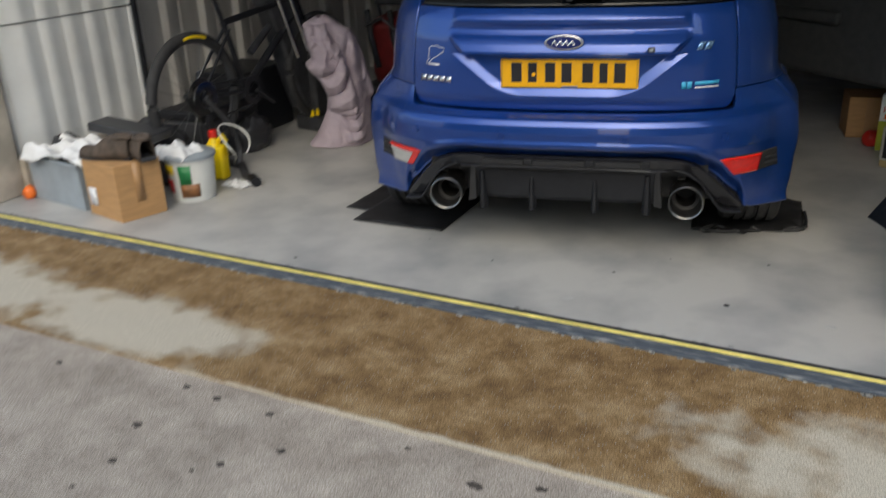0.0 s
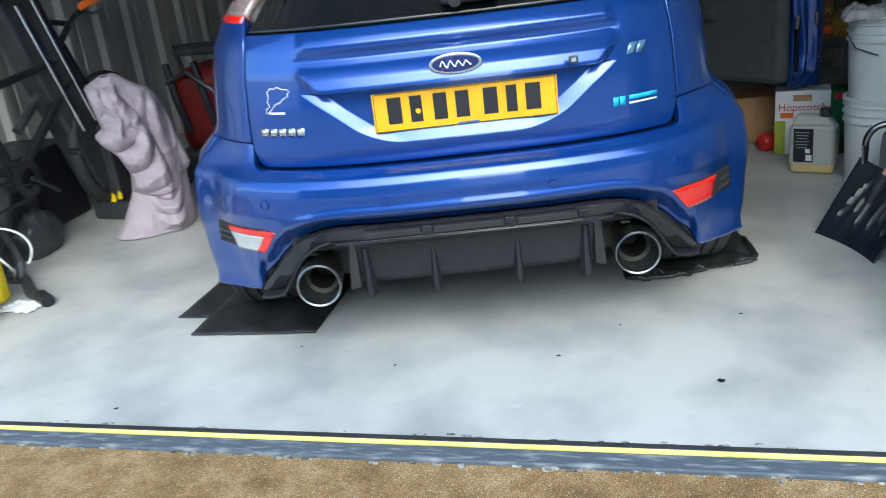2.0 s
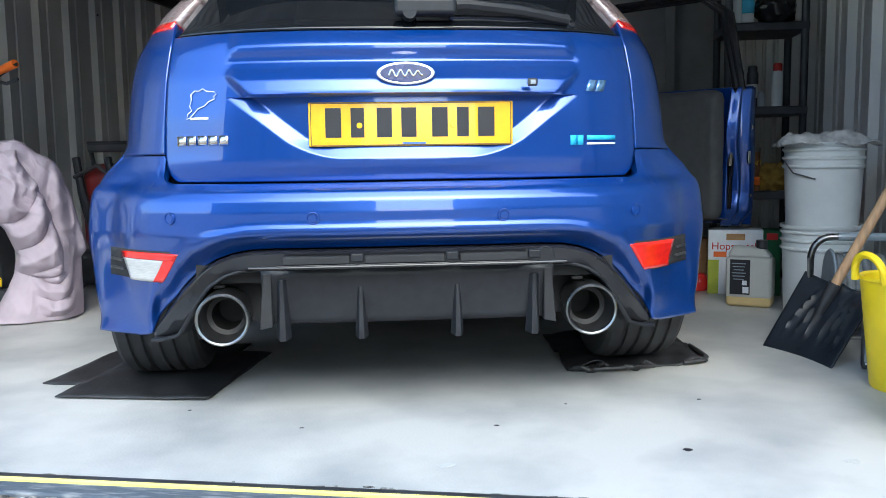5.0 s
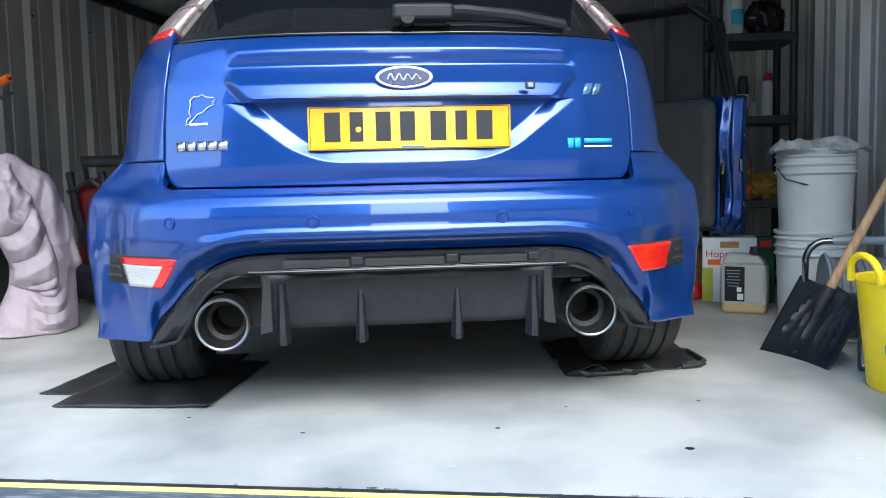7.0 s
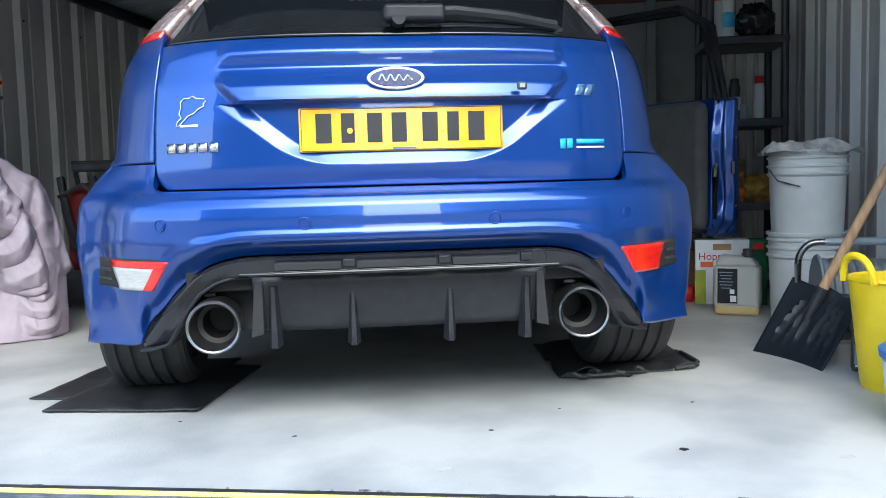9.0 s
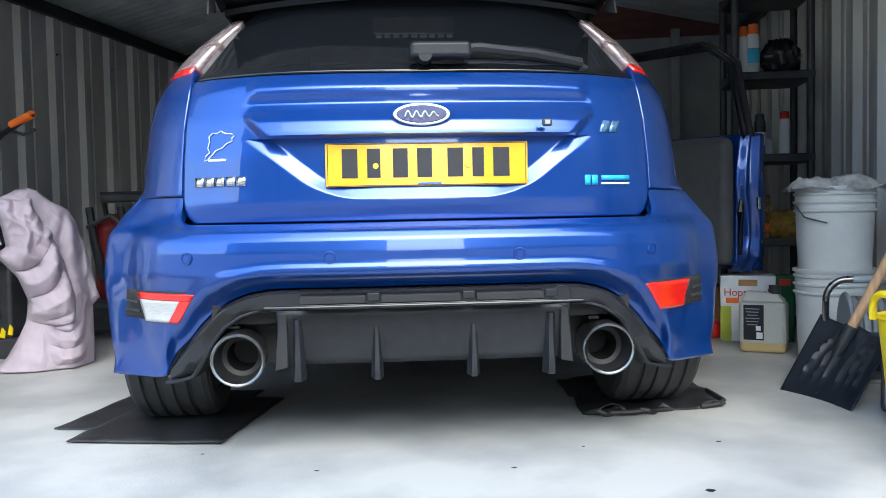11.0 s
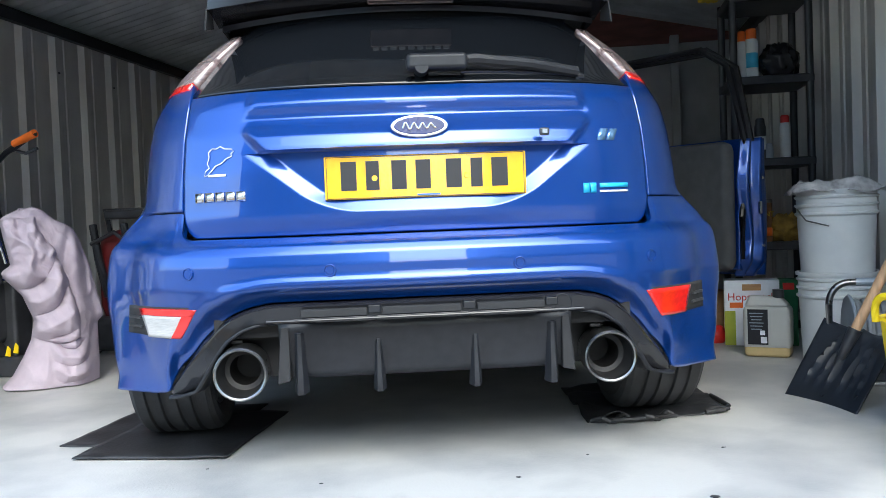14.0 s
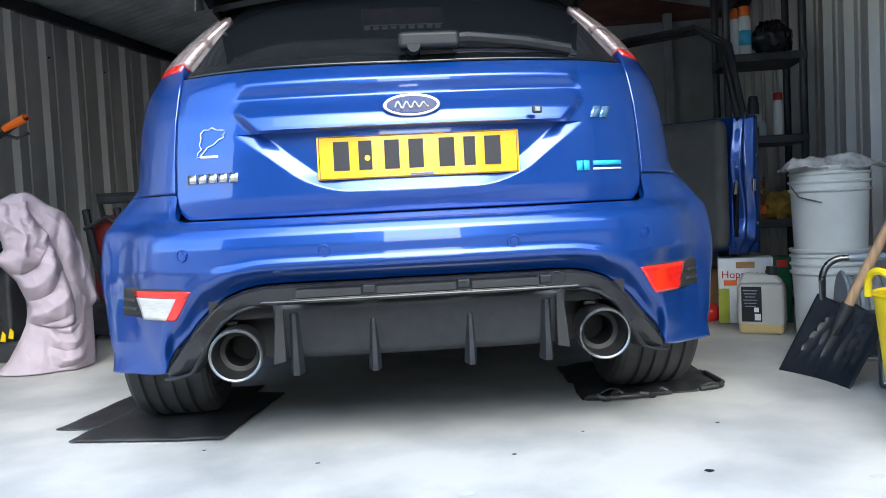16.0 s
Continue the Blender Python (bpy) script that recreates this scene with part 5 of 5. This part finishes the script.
for z0, z1, m_ in ((0.145, 0.165, LIMEP), (0.130, 0.138, WHITETXT), (0.075, 0.083, LIMEP)):
    part("printed_bar", Mb().grid([[(0.0975 * math.cos(a), 0.0975 * math.sin(a), z) for a in np.linspace(radians(-140), radians(-60), 10)] for z in (z0, z1)]), m_, tin, solid=0.001)
part("wire_handle", Mb().tube([(-0.098, 0, 0.17), (-0.09, -0.02, 0.235), (-0.05, -0.03, 0.268), (0.05, -0.03, 0.268), (0.09, -0.02, 0.235), (0.098, 0, 0.17)], 0.0025, 6), STEEL, tin)
spray = bottle(at(1.305, -0.165, 0, -8), 0.125, 0.06, 0.135, BLACKP, ORANGE, "black spray bottle with an orange trigger", ((0.25, 0.75, -0.40, 0.40, BLACKTXT), (0.55, 0.68, -0.36, 0.1, REDP), (0.2, 0.5, 0.1, 0.4, CYANP)), 0.022, "spray_bottle")
part("trigger_head", Mb().prism([(-0.075, 0.222), (0.055, 0.222), (0.06, 0.255), (-0.02, 0.262), (-0.075, 0.252)], -0.018, 0.018), ORANGE, spray, "orange trigger head", bevel=0.006)
part("trigger", Mb().prism([(-0.05, 0.225), (-0.035, 0.225), (-0.045, 0.165), (-0.06, 0.168)], -0.007, 0.007), ORANGE, spray, bevel=0.002)
part("red_nozzle", Mb().box((0.068, 0, 0.24), (0.02, 0.028, 0.028)), REDP, spray, bevel=0.003)
bottle(at(1.375, -0.285, 0, -8), 0.115, 0.10, 0.15, mat("blue_liquid_plastic", (0.16, 0.30, 0.55), 0.3, trans=0.2), BLACKP, "blue bottle with a white label and black cap", ((0.2, 0.92, -0.45, 0.2, WHITETXT), (0.55, 0.85, 0.1, 0.42, YELLOWP), (0.2, 0.5, 0.1, 0.42, CYANP)), 0.022)

# left side: box with shoes, crate, bucket, yellow jug
bx = thing("cardboard_box", "brown cardboard box with work shoes on its lid", "box", at(-2.235, -0.235, 0, -8))
part("box_body", Mb().slab([(-0.16, -0.115), (0.12, -0.13), (0.165, 0.105), (-0.11, 0.12)], 0, 0.285), CARD, bx, bevel=0.004)
part("box_tape", Mb().add([(0.135, -0.04, 0.09), (0.148, 0.0, 0.09), (0.148, 0.0, 0.286), (0.135, -0.04, 0.286)], [(0, 1, 2, 3)], Matrix.Translation((0.006, 0, 0))), TAPE, bx, solid=0.001)
part("paper_label", Mb().add([(-0.13, -0.1215, 0.06), (-0.06, -0.1255, 0.06), (-0.06, -0.1255, 0.15), (-0.13, -0.1215, 0.15)], [(0, 1, 2, 3)], Matrix.Translation((0, -0.0025, 0))), WHITETXT, bx, "white paper label", solid=0.001)


def shoe(m, label):
    s = thing("work_shoe", label, "shoe", m, "pair of work shoes")
    rows = []
    for j in range(15):
        f = j / 14
        x = -0.14 + 0.28 * f
        w = 0.042 + 0.012 * math.sin(f * 3.1) - (0.02 if f > 0.95 else 0)
        h = 0.105 - 0.055 * sstep(0.35, 0.75, f) - 0.02 * sstep(0.9, 1, f)
        rows.append([(x, w * math.cos(a), 0.015 + h * math.sin(a) ** 0.8) for a in np.linspace(0, math.pi, 14)])
    part("upper", Mb().grid(rows), SUEDE, s, solid=0.006)
    part("sole", Mb().slab([(-0.145, -0.04), (-0.05, -0.036), (0.08, -0.05), (0.14, -0.03), (0.15, 0), (0.14, 0.03), (0.08, 0.05), (-0.05, 0.036), (-0.145, 0.04)], 0, 0.022), BLACKP, s, "dark sole", bevel=0.005)
    part("collar", Mb().tube([(-0.10 + 0.05 * math.cos(a), 0.034 * math.sin(a), 0.112) for a in np.linspace(0, 2 * math.pi, 16, endpoint=False)], 0.011, 8, True), SUEDE, s)
    part("laces", Mb().tube([(-0.04 + 0.022 * k / 2, 0.02 * (1 if k % 2 else -1), 0.112 - 0.007 * k) for k in range(8)], 0.004, 6), SATIN, s, "dark laces")
    return s


shoe(at(-2.28, -0.27, 0.286, 195), "worn brown suede work shoe on the box")
shoe(at(-2.17, -0.19, 0.286, 160), "worn brown suede work shoe on the box")
crate = thing("crate", "grey plastic crate filled with white rags", "crate", at(-2.665, -0.13, 0, -8))
for sx, sy, w, d in ((0, -0.15, 0.44, 0.012), (0, 0.15, 0.44, 0.012), (-0.22, 0, 0.012, 0.312), (0.22, 0, 0.012, 0.312)):
    part("crate_side", Mb().box((sx, sy, 0.12), (w, d, 0.24)), GREYP, crate, bevel=0.003)
part("crate_base", Mb().box((0, 0, 0.012), (0.43, 0.29, 0.02)), GREYP, crate)
for sy in (-0.158, 0.158):
    part("crate_rim", Mb().box((0, sy, 0.232), (0.47, 0.02, 0.022)), GREYP, crate, bevel=0.004)
rag("white_rag", at(-2.64, -0.15, 0.24), 0.24, 0.17, WHITERAG, "white rags heaped in the crate", 11, 0.07, 0.03)
lump("black_bag", at(-2.88, -0.02, 0.0), (0.08, 0.12, 0.17), BLACKP, "black bag beside the crate", "bag", 8, 0.2)
lump("orange_plug", at(-2.93, -0.27, 0), (0.035, 0.035, 0.04), ORANGE, "small orange plug on the floor", "plug", 3, 0.1)
lump("black_sack", at(-2.45, 0.20, 0.0), (0.20, 0.16, 0.20), BLACKP, "black sack on the floor under the bicycle", "sack", 12, 0.25, 3, 0.1)
tray = tagged(part("black_tray", Mb().box((0, 0, 0), (0.42, 0.16, 0.05), Matrix.Rotation(radians(6), 4, "Y")), BLACKP, bevel=0.01), "black tool case on the sack", "case")
tray.matrix_world = at(-2.42, 0.02, 0.345, 5)
lb = thing("label_bucket", "white bucket with a printed label and white cloth", "bucket", at(-2.085, 0.075, 0))
part("bucket_body", Mb().lathe([(0.0001, 0), (0.108, 0), (0.112, 0.006), (0.124, 0.21), (0.130, 0.215), (0.130, 0.235), (0.122, 0.235), (0.118, 0.20), (0.0001, 0.20)], 40), WHITEP, lb)
part("grey_lid", Mb().lathe([(0.0001, 0.246), (0.122, 0.246), (0.134, 0.240), (0.134, 0.222)], 40), GREYP, lb, "grey lid")
for a0, a1, z0, z1, m_ in ((-150, -92, 0.15, 0.20, YELLOWP), (-78, -48, 0.10, 0.20, GREENL), (-78, -30, 0.03, 0.10, BROWNL), (-140, -100, 0.05, 0.12, REDP)):
    part("label_field", Mb().grid([[((0.1135 + 0.0125 * z / 0.21) * math.cos(a), (0.1135 + 0.0125 * z / 0.21) * math.sin(a), z) for a in np.linspace(radians(a0), radians(a1), 10)] for z in (z0, z1)]), m_, lb, solid=0.0012)
rag("white_cloth", at(-2.14, 0.04, 0.246), 0.13, 0.09, WHITERAG, "white cloth over the bucket lid", 21, 0.04, 0.05)
yj = bottle(at(-2.17, 0.36, 0, 10), 0.13, 0.08, 0.20, YELLOWP, REDP, "yellow plastic jug with a handle", (), 0.02, "yellow_jug")
part("jug_handle", Mb().tube([(0.02, 0, 0.21), (0.06, 0, 0.25), (0.075, 0, 0.22), (0.065, 0, 0.14)], 0.014, 8), YELLOWP, yj)
rag("paper_rag", at(-1.98, 0.30, 0.003), 0.08, 0.05, WHITERAG, "white rag on the floor", 31, 0.012, 0.0)
cable = tagged(part("white_cable", Mb().tube([(-2.1 + 0.10 * math.cos(a * 1.1), 0.42 + 0.12 * math.sin(a * 0.9), 0.15 + 0.13 * math.sin(a * 0.5)) for a in np.linspace(0, 9, 50)], 0.005, 6), WHITEP), "white cable looped under the bicycle", "cable")
cable.matrix_world = GARAGE

# mountain bike on its stand
bike = thing("bicycle", "dark mountain bike standing along the side wall", "bicycle", GARAGE @ Matrix.Translation((-2.30, 0.21, -0.02)))


def bike_wheel(v, z, name):
    w = part(name, Mb().tube([(0, v + 0.325 * math.cos(a), z + 0.325 * math.sin(a)) for a in np.linspace(0, 2 * math.pi, 64, endpoint=False)], 0.029, 12, True), RUBBER, bike, "fat black tyre wheel")
    part("rim", Mb().tube([(0, v + 0.300 * math.cos(a), z + 0.300 * math.sin(a)) for a in np.linspace(0, 2 * math.pi, 48, endpoint=False)], 0.012, 8, True), BLACKP, w)
    part("hub", Mb().cyl((-0.05, v, z), (0.05, v, z), 0.024), SATIN, w)
    for k in range(20):
        a = 2 * math.pi * k / 20
        part("spoke", Mb().cyl((0.02 * (-1) ** k, v + 0.02 * math.cos(a + 0.5), z + 0.02 * math.sin(a + 0.5)), (0, v + 0.30 * math.cos(a), z + 0.30 * math.sin(a)), 0.0014, None, 4), STEEL, w)
    return w


rw = bike_wheel(0.20, 0.46, "rear_wheel")
fw = bike_wheel(1.38, 0.42, "front_wheel")
for a0, a1 in ((70, 100),):
    part("tyre_print", Mb().grid([[(0.0315, 0.20 + r * math.cos(a), 0.46 + r * math.sin(a)) for a in np.linspace(radians(a0), radians(a1), 12)] for r in (0.318, 0.335)]), YELLOWP, rw, "yellow printed bar", solid=0.0015)
for r, x in ((0.105, 0.042), (0.09, 0.048), (0.075, 0.054), (0.058, 0.060)):
    part("sprocket", Mb().lathe([(r - 0.016, -0.002), (r, -0.001), (r, 0.001), (r - 0.016, 0.002), (r - 0.016, -0.002)], 36, Matrix.Translation((x, 0.20, 0.46)) @ Matrix.Rotation(radians(90), 4, "Y")), STEEL, rw, "steel sprocket")
bb, head, seat = (0, 0.62, 0.42), (0, 1.17, 0.88), (0, 0.50, 0.82)
for nm, a, b, r in (("down_tube", bb, (0, 1.18, 0.80), 0.024), ("top_tube", seat, head, 0.019), ("seat_tube", bb, seat, 0.018), ("seat_post", seat, (0, 0.42, 1.04), 0.014),
                    ("chain_stay", (0.05, 0.20, 0.46), (0.04, 0.60, 0.42), 0.012), ("chain_stay", (-0.05, 0.20, 0.46), (-0.04, 0.60, 0.42), 0.012), ("seat_stay", (0.05, 0.20, 0.46), (0.02, 0.52, 0.78), 0.009), ("seat_stay", (-0.05, 0.20, 0.46), (-0.02, 0.52, 0.78), 0.009),
                    ("fork", (0.06, 1.24, 0.76), (0.06, 1.38, 0.42), 0.018), ("fork", (-0.06, 1.24, 0.76), (-0.06, 1.38, 0.42), 0.018), ("head_tube", (0, 1.15, 0.94), (0, 1.24, 0.74), 0.024), ("stem", (0, 1.15, 0.95), (0, 1.24, 1.02), 0.016), ("crank", (0.08, 0.62, 0.42), (0.09, 0.76, 0.32), 0.011)):
    part(nm, Mb().cyl(a, b, r, None, 12), SATIN, bike)
part("chainring", Mb().lathe([(0.05, -0.003), (0.085, -0.002), (0.085, 0.002), (0.05, 0.003), (0.05, -0.003)], 32, Matrix.Translation((0.06, 0.62, 0.42)) @ Matrix.Rotation(radians(90), 4, "Y")), SATIN, bike)
part("saddle", Mb().add([(-0.065, 0.30, 1.06), (0.065, 0.30, 1.06), (0.075, 0.36, 1.07), (-0.075, 0.36, 1.07), (-0.02, 0.57, 1.05), (0.02, 0.57, 1.05), (-0.04, 0.32, 1.03), (0.04, 0.32, 1.03), (-0.015, 0.56, 1.025), (0.015, 0.56, 1.025)],
     [(0, 1, 2, 3), (3, 2, 5, 4), (0, 6, 7, 1), (6, 8, 9, 7), (4, 5, 9, 8), (0, 3, 4, 8, 6), (1, 7, 9, 5, 2)]), BLACKP, bike, "narrow black saddle", bevel=0.012)
part("saddle_light", Mb().box((0, 0.285, 1.055), (0.06, 0.03, 0.03)), REDP, bike, "red rear light", bevel=0.006)
part("handlebar", Mb().tube([(-0.37, 1.22, 1.07), (-0.12, 1.25, 1.05), (0.0, 1.25, 1.03), (0.06, 1.235, 1.07), (0.25, 1.178, 1.145)], 0.014, 10), SATIN, bike)
part("grip", Mb().cyl((0.12, 1.212, 1.105), (0.25, 1.178, 1.145), 0.019), ORANGE, bike, "orange grip")
part("grip", Mb().cyl((-0.25, 1.235, 1.06), (-0.38, 1.218, 1.072), 0.019), BLACKP, bike, "black grip")
part("brake_lever", Mb().tube([(0.09, 1.235, 1.08), (0.14, 1.265, 1.065), (0.20, 1.265, 1.085)], 0.008, 8), BLACKP, bike)
for a in (-1, 1):
    part("stand_leg", Mb().tube([(a * 0.07, 0.20, 0.46), (a * 0.10, 0.34, 0.28), (a * 0.11, 0.37, 0.12), (a * 0.13, 0.33, 0.045)], 0.020, 8), BLACKP, bike, "black stand leg")
part("stand_foot", Mb().tube([(-0.12, 0.40, 0.045), (0.14, 0.34, 0.045), (0.28, 0.20, 0.042), (0.40, 0.13, 0.040)], 0.024, 10), BLACKP, bike, "black stand foot")
part("stand_cap", Mb().cyl((0.37, 0.15, 0.047), (0.43, 0.11, 0.047), 0.030, 0.028, 14), SATIN, bike, "rubber stand cap")

# folded black bench leaning behind the bike
bench = thing("folded_bench", "folded black exercise bench with two chrome rails", "bench", at(-2.28, 1.50, 0, -6))
ML = Matrix.Translation((0, 0.05, 0)) @ Matrix.Rotation(radians(19), 4, "X")
part("pad", Mb().box((-0.05, 0, 0.74), (0.14, 0.25, 1.08), ML), BLACKP, bench, "black padded board", bevel=0.03)
for y in (-0.05, 0.05):
    part("rail", Mb().cyl(ML @ Vector((0.035, y, 0.55)), ML @ Vector((0.035, y, 1.22)), 0.012), CHROME, bench, "chrome rail")
part("base", Mb().box((0.05, 0.1, 0.05), (0.34, 0.40, 0.10)), BLACKP, bench, "black base", bevel=0.02)
part("knob", Mb().cyl((0.06, -0.12, 0.46), (0.06, -0.15, 0.46), 0.016), CHROME, bench, "steel knob")
for x, z in ((0.085, 0.14), (0.04, 0.125)):
    part("yellow_mark", Mb().prism([(x - 0.014, z - 0.02), (x + 0.012, z - 0.024), (x + 0.016, z + 0.008), (x, z + 0.026)], -0.106, -0.100), YELLOWP, bench, "yellow warning mark")
part("upright", Mb().box((0.02, -0.02, 0.28), (0.10, 0.12, 0.45)), BLACKP, bench, bevel=0.02)

part("chain", Mb().tube([(0.055, 0.20, 0.52), (0.06, 0.62, 0.50)], 0.006, 6), SATIN, bike)
part("chain", Mb().tube([(0.055, 0.22, 0.36), (0.055, 0.30, 0.33), (0.06, 0.62, 0.335)], 0.006, 6), SATIN, bike)
part("derailleur", Mb().box((0.06, 0.22, 0.33), (0.03, 0.05, 0.16)), SATIN, bike, bevel=0.01)
part("brake_disc", Mb().lathe([(0.055, -0.001), (0.09, -0.001), (0.09, 0.001), (0.055, 0.001), (0.055, -0.001)], 36, Matrix.Translation((0.075, 0.20, 0.46)) @ Matrix.Rotation(radians(90), 4, "Y")), CHROME, bike, "steel disc")
part("shock", Mb().cyl((0, 0.70, 0.62), (0, 0.90, 0.74), 0.022), BLACKP, bike, "black shock absorber")
toolbox = thing("toolbox", "black plastic toolbox on the floor under the bicycle", "toolbox", at(-2.55, 0.78, 0, 4))
part("toolbox_body", Mb().box((0, 0, 0.13), (0.32, 0.52, 0.26)), BLACKP, toolbox, bevel=0.02)
part("toolbox_lid", Mb().box((0, 0, 0.29), (0.34, 0.54, 0.06)), SATIN, toolbox, bevel=0.02)
part("toolbox_handle", Mb().tube([(0, -0.12, 0.31), (0, -0.10, 0.36), (0, 0.10, 0.36), (0, 0.12, 0.31)], 0.012, 8), BLACKP, toolbox)
sock = lump("black_holdall", at(-2.37, 0.93, 0), (0.08, 0.15, 0.12), BLACKP, "black holdall on the floor", "bag", 15, 0.25, 3, 0.15)
box2 = tagged(part("black_crate", Mb().box((0, 0, 0.21), (0.40, 0.5, 0.42)), SATIN, bevel=0.02), "black storage crate against the wall", "crate")
box2.matrix_world = at(-2.75, 1.35, 0, 2)

# draped sheet: hung over a frame, one end bunched up in front and falling in swags
LEFT = ip([(0.78, -0.10), (0.765, -0.125), (0.735, -0.185), (0.66, -0.175), (0.53, -0.150), (0.505, -0.190), (0.485, -0.185), (0.40, -0.112), (0.29, -0.070), (0.20, -0.085), (0.136, -0.115), (0.05, -0.165), (0.0, -0.215)])
RIGHT = ip([(0.78, -0.07), (0.765, -0.02), (0.72, 0.035), (0.685, 0.100), (0.64, 0.125), (0.50, 0.168), (0.30, 0.212), (0.275, 0.205), (0.262, 0.190), (0.0, 0.184)])
BUNCH = ip([(0.70, -0.06), (0.66, -0.03), (0.594, 0.0), (0.48, 0.050), (0.324, 0.086), (0.236, 0.092), (0.15, 0.09)])


def cloth_depth(x, z, t):
    """How far the cloth stands out towards the door at x and z; t runs from edge to edge."""
    h = (0.05 + 0.06 * sstep(0.78, 0.60, z)) * math.sqrt(max(0, 1 - t * t))
    h += 0.05 * (1 - sstep(0.0, 0.22, z)) * (1 - 0.6 * sstep(-0.1, 0.15, x))
    # long folds fanning out from the far top corner
    fan = math.atan2(x - 0.085, 0.80 - z) * 17 + 1.4 * noise.noise(Vector((x * 4, 3.0, z * 2.5)))
    fold = abs((fan / math.pi) % 2 - 1)
    h += 0.045 * (fold * fold * (3 - 2 * fold) - 0.5) * sstep(0.70, 0.55, z) * sstep(-0.02, 0.07, x)
    # the bunch, with an overhanging lower edge
    low = 0.192 + 3.2 * (x - 0.015) ** 2 + 0.01 * noise.noise(Vector((x * 14, 1, 2)))
    edge = BUNCH(z, 0.02) + 0.012 * noise.noise(Vector((4.0, z * 11, 1.0)))
    near = min(max(0, edge - x), max(0, z - low), max(0, 0.735 - z))
    if near > 0:
        h += 0.075 * min(1, near / 0.045) ** 0.45
        r = math.hypot((x + 0.17) * 1.1, z - 0.63)
        ring = (r + 0.030 * noise.noise(Vector((x * 7, z * 7, 9.0)))) / 0.066
        wave = abs(ring % 2 - 1)
        h += 0.062 * (wave ** 0.6 - 0.5) * sstep(0.07, 0.18, r) * min(1, near / 0.03)
        h += 0.085 * (0.35 - abs(noise.noise(Vector((x * 9 + z * 5, z * 10 - x * 4, 5.0))))) * sstep(0.36, 0.55, z)
        h += 0.045 * (0.3 - abs(noise.noise(Vector((x * 20, z * 17, 8.0))))) * sstep(0.45, 0.58, z)
    # small swags under the bunch
    q = math.hypot((x - 0.055) * 1.35, z - 0.27)
    wave = abs((q + 0.008 * noise.noise(Vector((x * 20, z * 20, 2)))) / 0.036 % 2 - 1)
    h += 0.048 * (wave ** 0.7) * sstep(0.09, 0.03, abs(x - 0.055)) * sstep(0.21, 0.17, z) * sstep(0.0, 0.04, z)
    h += 0.022 * (0.22 - abs(noise.noise(Vector((x * 13 + z * 7, 4.0, z * 9 - x * 5))))) * sstep(0.0, 0.05, z)
    h += 0.012 * noise.noise(Vector((x * 9, 1.0, z * 6))) + 0.006 * (0.3 - abs(noise.noise(Vector((x * 26, 2.0, z * 20)))))
    return h


rows = []
for j in range(190):
    z = 0.775 * (1 - j / 189) + 0.004
    lo, hi = LEFT(z, 0.008), RIGHT(z, 0.008)
    row = []
    for k in range(150):
        t = -1 + 2 * k / 149
        x = (lo + hi) / 2 + (hi - lo) / 2 * math.sin(t * math.pi / 2)
        row.append((x, -cloth_depth(x, z, math.sin(t * math.pi / 2)), max(0.005, z + 0.018 * noise.noise(Vector((x * 14, 5.0, 1.0))) * sstep(0.70, 0.77, z))))
    for k in range(1, 40):
        a = math.pi * k / 40
        x = (lo + hi) / 2 + (hi - lo) / 2 * math.cos(a)
        row.append((x, 0.10 * math.sin(a) * sstep(0.79, 0.70, z) + 0.006, max(0.005, z)))
    row.append(row[0])
    rows.append(row)
sheet = part("draped_sheet", Mb().grid(rows), CLOTH, solid=0.003, angle=80)
sheet.matrix_world = at(-1.935, 1.27, 0, 42)
tagged(sheet, "crumpled lilac cotton sheet draped over something on the floor", "cloth")

# red mower behind the sheet
mow = thing("mower", "red and black lawn mower standing behind the sheet", "mower", at(-1.98, 2.25, 0))
part("mower_hood", Mb().box((0, 0, 0.42), (0.42, 0.46, 0.50)), DEEPRED, mow, "red hood", bevel=0.10)
part("mower_deck", Mb().box((0, 0, 0.12), (0.50, 0.56, 0.18)), BLACKP, mow, bevel=0.04)
for x in (-0.22, 0.22):
    part("mower_wheel", Mb().cyl((x - 0.03, -0.27, 0.1), (x + 0.03, -0.27, 0.1), 0.10, None, 20), RUBBER, mow)
part("mower_handle", Mb().tube([(-0.22, 0.1, 0.3), (-0.22, -0.05, 0.78), (0.22, -0.05, 0.78), (0.22, 0.1, 0.3)], 0.016, 8), BLACKP, mow)
part("mower_bar", Mb().box((0.02, -0.10, 0.755), (0.40, 0.10, 0.05)), BLACKP, mow, bevel=0.015)
for x in (-0.16, 0.02, 0.17):
    part("mower_strap", Mb().tube([(x - 0.05, -0.20, 0.70), (x, -0.245, 0.52), (x + 0.05, -0.25, 0.32)], 0.022, 8), SATIN, mow, "black strap over the hood")
part("mower_cable", Mb().tube([(-0.20, -0.24, 0.60), (-0.05, -0.27, 0.66), (0.10, -0.28, 0.55), (0.22, -0.26, 0.38)], 0.012, 8), BLACKP, mow, "thick black cable")
